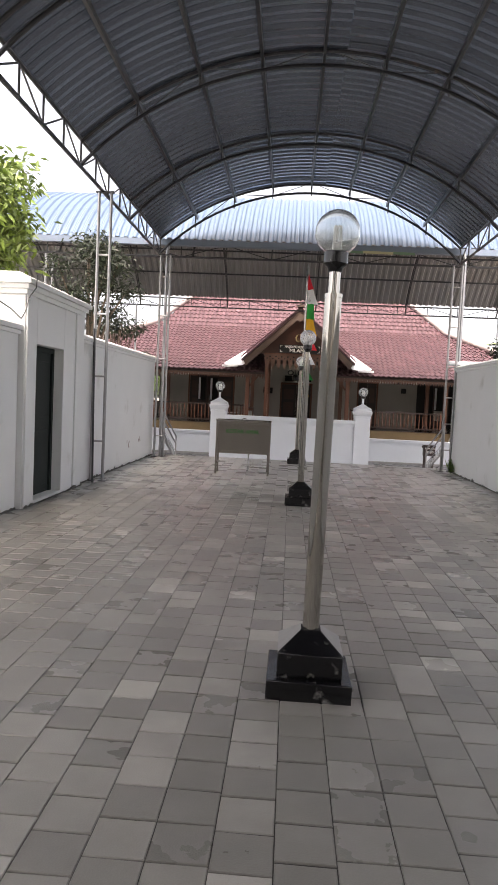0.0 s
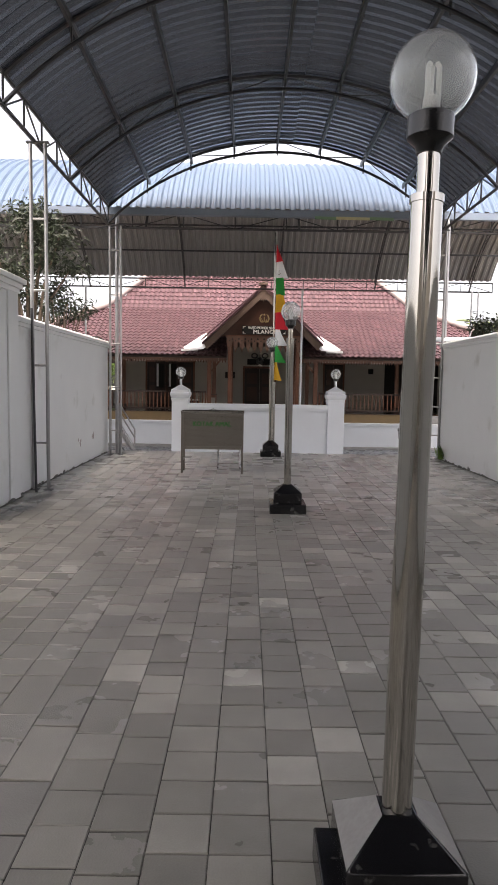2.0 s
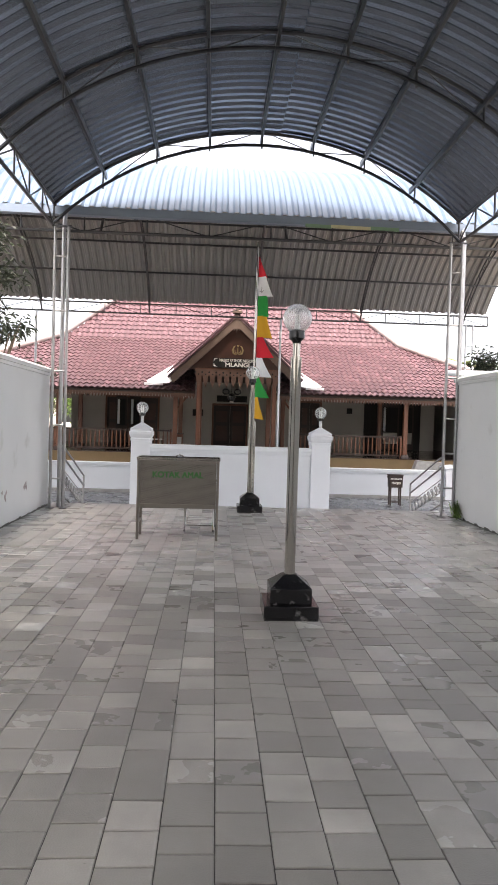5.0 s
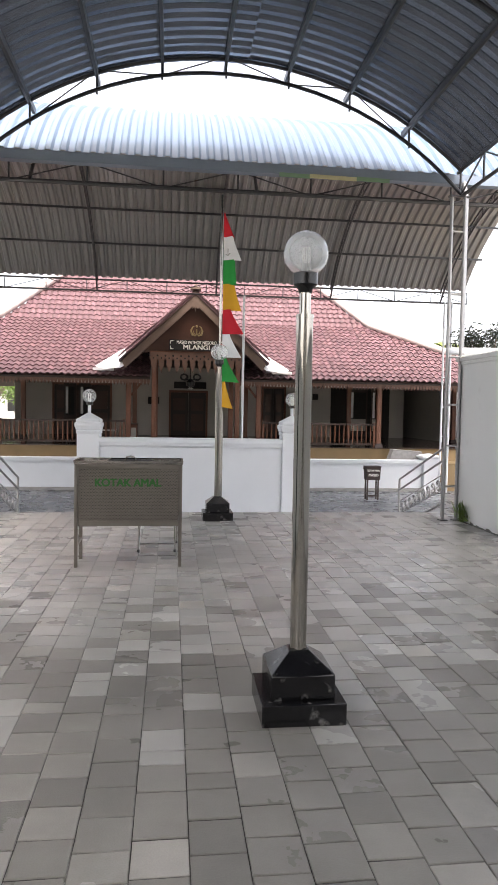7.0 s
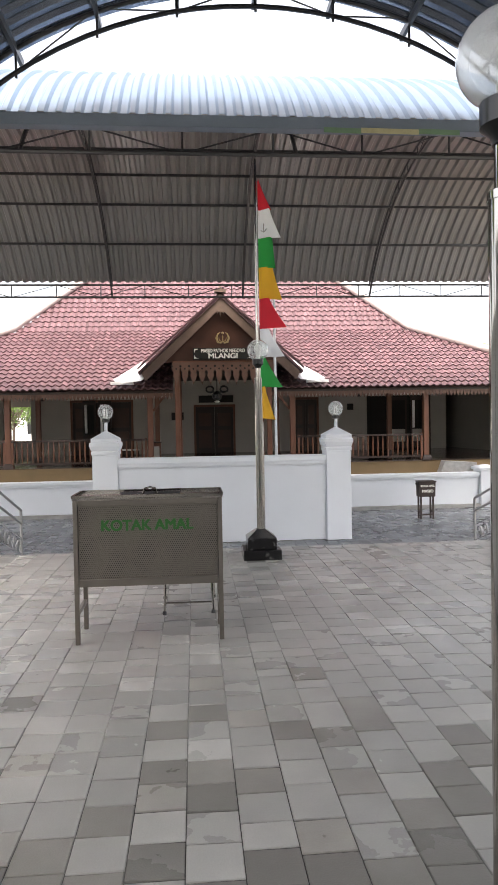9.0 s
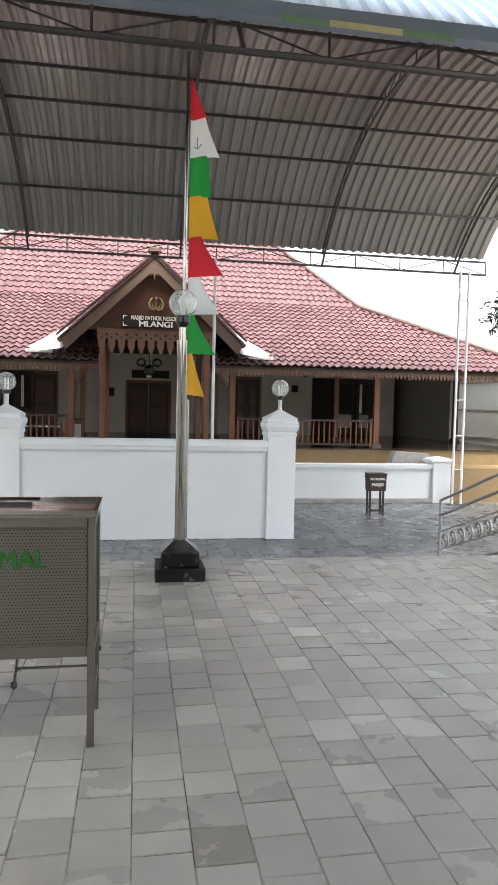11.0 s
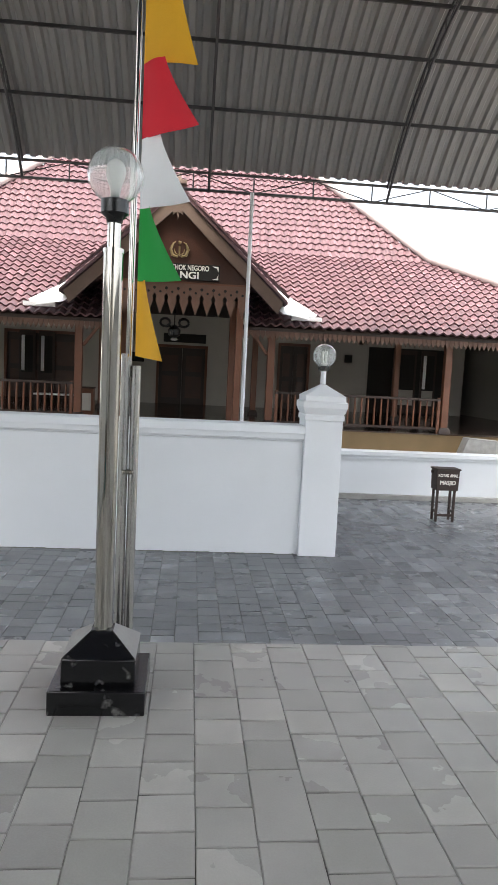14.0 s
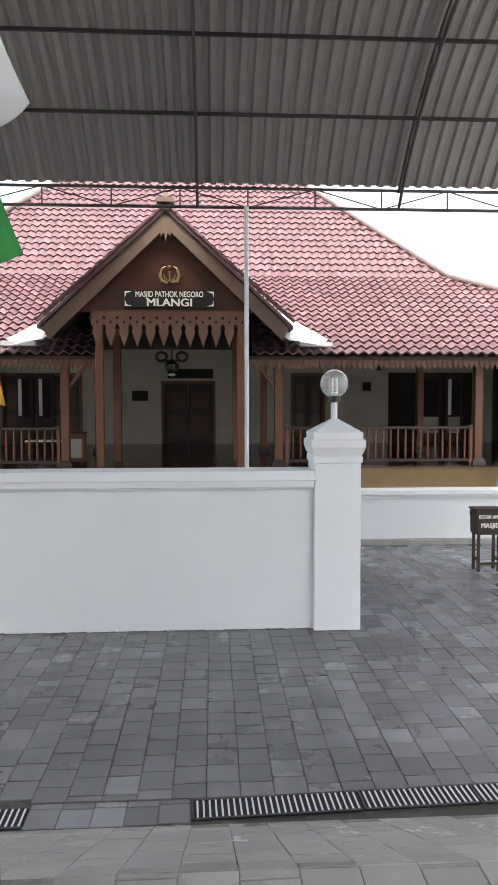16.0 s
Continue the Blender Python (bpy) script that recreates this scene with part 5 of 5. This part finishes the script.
tree("mango_tree", "leafy yellow-green tree behind the boundary wall", -6.3, 12.5, LOW, 6.6, (1.35, 1.15), LEAF_LIGHT, 6500, 0.24, 1, cz=5.6)
tree("tree", "dark-leaved tree standing just behind the boundary wall", -4.75, 14.5, LOW, 5.4, (0.95, 0.95), LEAF_DARK, 3600, 0.15, 2, cz=4.7)
tree("tree", "sparse dark twigs hanging over the wall", -4.25, 14.9, LOW, 3.8, (0.6, 0.3), LEAF_DARK, 700, 0.13, 5, 0.05, cz=3.65)
tree("tree", "small dark shrub behind the end of the wall", -4.1, 16.6, LOW, 3.3, (0.5, 0.28), LEAF_DARK, 700, 0.13, 6, 0.05, cz=3.0)
tree("tree", "thin dark-leaved tree beyond the east wall", 6.5, 20.6, LOW, 4.6, (0.8, 0.7), LEAF_DARK, 1500, 0.15, 3, 0.06, cz=4.0)
tree("tree", "green trees beyond the porch", -10.6, 46, LOW, 5.5, (2.2, 1.6), LEAF, 3500, 0.3, 7, cz=3.6)


def banana(x, y, seed):
    r = random.Random(seed)
    b = thing("banana_plant", "banana plant with broad yellow-green leaves", "plant", (x, y, LOW))
    part("stem", Geo().tube([(x, y, LOW), (x, y, 4.6)], [0.14, 0.09], 10), LEAF, b)
    for i in range(7):
        a, h = i * 2 * math.pi / 7 + r.uniform(-0.3, 0.3), r.uniform(0.9, 1.5)
        geo, pts = Geo(), []
        for k in range(9):
            s = k / 8
            p = Vector((x + math.cos(a) * 1.7 * s, y + math.sin(a) * 1.7 * s, 4.5 + h * s - 1.1 * s * s))
            wd = 0.24 * math.sin(math.pi * min(0.98, 0.08 + s * 0.92)) + 0.005
            q = Vector((-math.sin(a), math.cos(a), 0)) * wd
            pts += [p - q - Vector((0, 0, 0.3 * wd)), p, p + q - Vector((0, 0, 0.3 * wd))]
        geo.add(pts, [f_ for k in range(8) for f_ in ((3 * k, 3 * k + 1, 3 * k + 4, 3 * k + 3), (3 * k + 1, 3 * k + 2, 3 * k + 5, 3 * k + 4))])
        part("leaf", geo, LEAF_LIGHT, b)


banana(11.4, 36, 4)

# ---- pieces: roof tiles ----
def tile_geo(w, ln, amp=0.03):
    """One S-shaped tile, in its own plane: across x, up the slope y."""
    geo, n = Geo(), 6
    prof = [(w * (i / n - 0.5), amp * math.sin(2 * math.pi * (i / n + 0.06))) for i in range(n + 1)]
    v = [(x, 0, z + 0.016 + amp) for x, z in prof] + [(x, ln, z + 0.004) for x, z in prof] + [(x, 0.01, z + 0.005) for x, z in prof]
    m = n + 1
    f = [(i, i + 1, m + i + 1, m + i) for i in range(n)] + [(2 * m + i, 2 * m + i + 1, i + 1, i) for i in range(n)]
    return geo.add(v, f)


def lay_roof(y0, z0, y1, z1, x_at, tw, row, near, amp=0.03):
    """Rows of tiles on a front slope from (y0, z0) up to (y1, z1); near(x, r) picks single tiles."""
    ln = math.hypot(y1 - y0, z1 - z0)
    tilt = math.atan2(z1 - z0, y1 - y0)
    shape = np.array(tile_geo(tw, row * 1.12, amp).v)
    faces = tile_geo(tw, row * 1.12).f
    rot = np.array(Euler((tilt, 0, 0)).to_matrix())
    v, f, k, single = [], [], 0, []
    rows = int(ln / row + 0.5)
    rr = random.Random(11)
    for r in range(rows):
        s = r * ln / rows
        yy, zz = y0 + s * math.cos(tilt), z0 + s * math.sin(tilt)
        half = x_at(yy)
        for c in range(-int(half / tw), int(half / tw) + 1):
            x = c * tw + (tw / 2 if r % 2 else 0) * 0
            if abs(x) > half or (abs(x - 0.05) < 1.4 and yy < 28.5):
                continue
            if near(x, yy):
                single.append((x, yy, zz, tilt))
                continue
            p = shape @ rot.T + (x, yy, zz + rr.uniform(-0.003, 0.003))
            v += p.tolist()
            f += [tuple(i + k for i in q) for q in faces]
            k += len(p)
    return v, f, single


TW, ROW = 0.2, 0.262
v1, f1, s1 = lay_roof(EY, EZ - 0.03, KY, KZ - 0.03, lambda y: HX - (HX - KX) * (y - EY) / (KY - EY), TW, ROW, lambda x, y: 2.6 < x < 7.2 and y < 29.4)
v2, f2, _ = lay_roof(KY, KZ - 0.03, RY, RZ - 0.03, lambda y: KX - (y - KY), TW, ROW, lambda x, y: False, 0.026)
geo = Geo()
geo.v = v1 + v2
geo.f = f1 + [tuple(i + len(v1) for i in q) for q in f2]
part("roof_tiles", geo, TILE_FAR, house, "wavy glazed red roof tiles", kind="stuff")
tg = tile_geo(TW, ROW * 1.12)
tile_mesh = mesh_of("roof_tile", tg, TILE)
for x, y, z, a in s1[:300]:
    o = new("roof_tile", tile_mesh)
    o.parent = house
    o.matrix_basis = Matrix.Translation((x, y - 30, z - LOW)) @ Euler((a, 0, 0)).to_matrix().to_4x4()
if len(s1) > 300:
    rest, k = Geo(), 0
    sh = np.array(tg.v)
    for x, y, z, a in s1[300:]:
        p = sh @ np.array(Euler((a, 0, 0)).to_matrix()).T + (x, y, z)
        rest.add(p.tolist(), tg.f)
    part("roof_tiles", rest, TILE_FAR, house, "wavy glazed red roof tiles", kind="stuff")
for s in (-1, 1):
    cap = Geo().tube([(s * (HX + 0.05), EY, EZ + 0.08), (s * (KX + 0.05), KY, KZ + 0.1), (s * (KX - 4.25), RY, RZ + 0.12)], 0.12, 10)
    part("hip_cap", cap, RIDGE, house, "grey rounded hip cap")

# ---- pieces: paving ----
def paver(w, l, t=0.03):
    """One stone tile with a chamfered upper edge, top at z = 0."""
    c, a, b = 0.003, w / 2, l / 2
    v = [(-a, -b, -t), (a, -b, -t), (a, b, -t), (-a, b, -t), (-a, -b, -c), (a, -b, -c), (a, b, -c), (-a, b, -c), (-a + c, -b + c, 0), (a - c, -b + c, 0), (a - c, b - c, 0), (-a + c, b - c, 0)]
    f = [(0, 1, 5, 4), (1, 2, 6, 5), (2, 3, 7, 6), (3, 0, 4, 7), (4, 5, 9, 8), (5, 6, 10, 9), (6, 7, 11, 10), (7, 4, 8, 11), (8, 9, 10, 11)]
    return v, f


GX_, GY_ = 0.004, 0.008     # joints along and across the walk


KINDS = (0.6, 0.8, 1, 1.25, 1.5, 2)    # lengths of the tiles, in widths


def lay(x0, x1, y0, y1, pitch, seed, near, jitter=0.012, stagger=0.12, drift=lambda y: 0.02):
    """Columns of tiles over a rectangle; near(x, y) picks single pieces."""
    r, v, f, single = random.Random(seed), [], [], []
    nx = round((x1 - x0) / pitch)
    p = (x1 - x0) / nx
    shapes = {k: (np.array(paver(p - GX_, p * k - GY_)[0]), paver(1, 1)[1]) for k in KINDS}
    for i in range(nx):
        x, y, off = x0 + (i + 0.5) * p, y0, r.uniform(-jitter, jitter) - (p / 2 if r.random() < stagger else 0)
        y += off
        while y < y1 - 0.02:
            k = r.choice((0.6, 0.8, 1.25, 1.5, 2)) if r.random() < drift(y) else 1
            yc = y + p * k / 2
            if y < y0 - 0.001 or y + p * k > y1 + 0.02:
                k, a, b = 0, max(y, y0), min(y + p, y1)
                if b - a > 0.03:
                    q = np.array(paver(p - GX_, b - a - GY_)[0]) + (x, (a + b) / 2, 0)
                    n = len(v)
                    v += q.tolist()
                    f += [tuple(j + n for j in t) for t in shapes[1][1]]
                y += p
                continue
            dz = r.uniform(-0.002, 0.001)
            ta, tb = r.gauss(0, 0.008), r.gauss(0, 0.008)
            if near(x, yc):
                single.append((x, yc, dz, k, ta, tb))
            else:
                n = len(v)
                q = shapes[k][0] + (x, yc, dz)
                q[:, 2] += ta * shapes[k][0][:, 0] + tb * shapes[k][0][:, 1]
                v += q.tolist()
                f += [tuple(j + n for j in t) for t in shapes[k][1]]
            y += p * k
    return v, f, single, p


def single_pavers(parent, pieces, p, stone, place):
    """Pieces of their own, on two shared meshes; place turns plan coordinates into the world."""
    shapes = {}
    for k in KINDS:
        gg = Geo()
        gg.add(*paver(p - GX_, p * k - GY_))
        shapes[k] = mesh_of("paver", gg, stone, smooth=False)
    for x, y, dz, k, ta, tb in pieces:
        o = new("paver", shapes[k])
        o.parent = parent
        o.matrix_basis = place @ Matrix.Translation((x, y, dz)) @ Euler((tb, -ta, 0)).to_matrix().to_4x4()


def joined_pavers(parent, v, f, stone, label):
    """All tiles of a bed that are not pieces of their own, in one mesh."""
    geo = Geo()
    geo.v, geo.f = v, f
    o = new("pavers", mesh_of("pavers", geo, stone, smooth=False))
    o.parent = parent
    tagged(o, label, kind="stuff")


v, f, single, p = lay(WL, WR, -9, EDGE, 0.207, 21, lambda x, y: -1.35 < x < 1.1 and 1.5 < y < 7.0 or -0.9 < x < 1.7 and 12.3 < y < 16.1, drift=lambda y: 0.04 if y < 3 else 0.13)
walked, dusty = [q for q in single if q[1] < 9], [q for q in single if q[1] > 9]
for x, y, dz, k, ta, tb in walked[300:] + dusty[300:]:
    pv, pf = paver(p - GX_, p * k - GY_)
    n = len(v)
    v += [(a + x, b + y, c + dz + ta * a + tb * b) for a, b, c in pv]
    f += [tuple(q + n for q in t) for t in pf]
# dust and painted-in skylight grow towards the open end: tiles change over gradually
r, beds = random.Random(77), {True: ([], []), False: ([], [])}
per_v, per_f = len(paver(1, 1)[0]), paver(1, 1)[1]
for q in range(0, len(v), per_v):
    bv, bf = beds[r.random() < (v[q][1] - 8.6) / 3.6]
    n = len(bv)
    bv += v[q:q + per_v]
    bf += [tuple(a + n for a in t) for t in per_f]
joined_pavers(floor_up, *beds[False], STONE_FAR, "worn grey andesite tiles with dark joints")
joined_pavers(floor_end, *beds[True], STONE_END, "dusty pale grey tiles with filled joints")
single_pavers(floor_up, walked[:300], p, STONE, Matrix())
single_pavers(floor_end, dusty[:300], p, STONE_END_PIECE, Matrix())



a = math.atan2(LOW, FOOT - EDGE)
down = Matrix.Translation((0, EDGE, 0)) @ Euler((a, 0, 0)).to_matrix().to_4x4()
v, f, single, p = lay(WL, WR, 0, math.hypot(FOOT - EDGE, LOW), 0.207, 5, lambda x, y: True)
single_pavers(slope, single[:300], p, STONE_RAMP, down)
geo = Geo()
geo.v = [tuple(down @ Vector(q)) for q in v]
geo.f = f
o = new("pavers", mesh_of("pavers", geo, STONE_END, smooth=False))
o.parent = slope
tagged(o, "cut stone tiles along the edges of the slope", kind="stuff")
strip = Geo()
for xa, xb in ((-0.3, 0.64), (3.03, 9.0), (-9.0, -3.29)):
    v, f, _, p = lay(xa, xb, 17.65, 17.89, 0.207, 9, lambda x, y: False)
    strip.add([(x, y, z + LOW) for x, y, z in v], f)
o = new("pavers", mesh_of("pavers", strip, STONE_LOW, smooth=False))
o.parent = court
tagged(o, "stone tiles between the drain grates", kind="stuff")
v, f, single, p = lay(-9, 9, 17.9, 25.2, 0.207, 8, lambda x, y: -0.6 < x < 4.2 and y < 20.4, jitter=0.05, stagger=0.35, drift=lambda y: 0.06)
single_pavers(court, single[:300], p, STONE_LOW_PIECE, Matrix.Translation((0, 0, LOW)))
geo = Geo()
geo.v, geo.f = [(x, y, z + LOW) for x, y, z in v], f
o = new("pavers", mesh_of("pavers", geo, STONE_LOW, smooth=False))
o.parent = court
tagged(o, "blue-grey stone tiles of the lower court", kind="stuff")
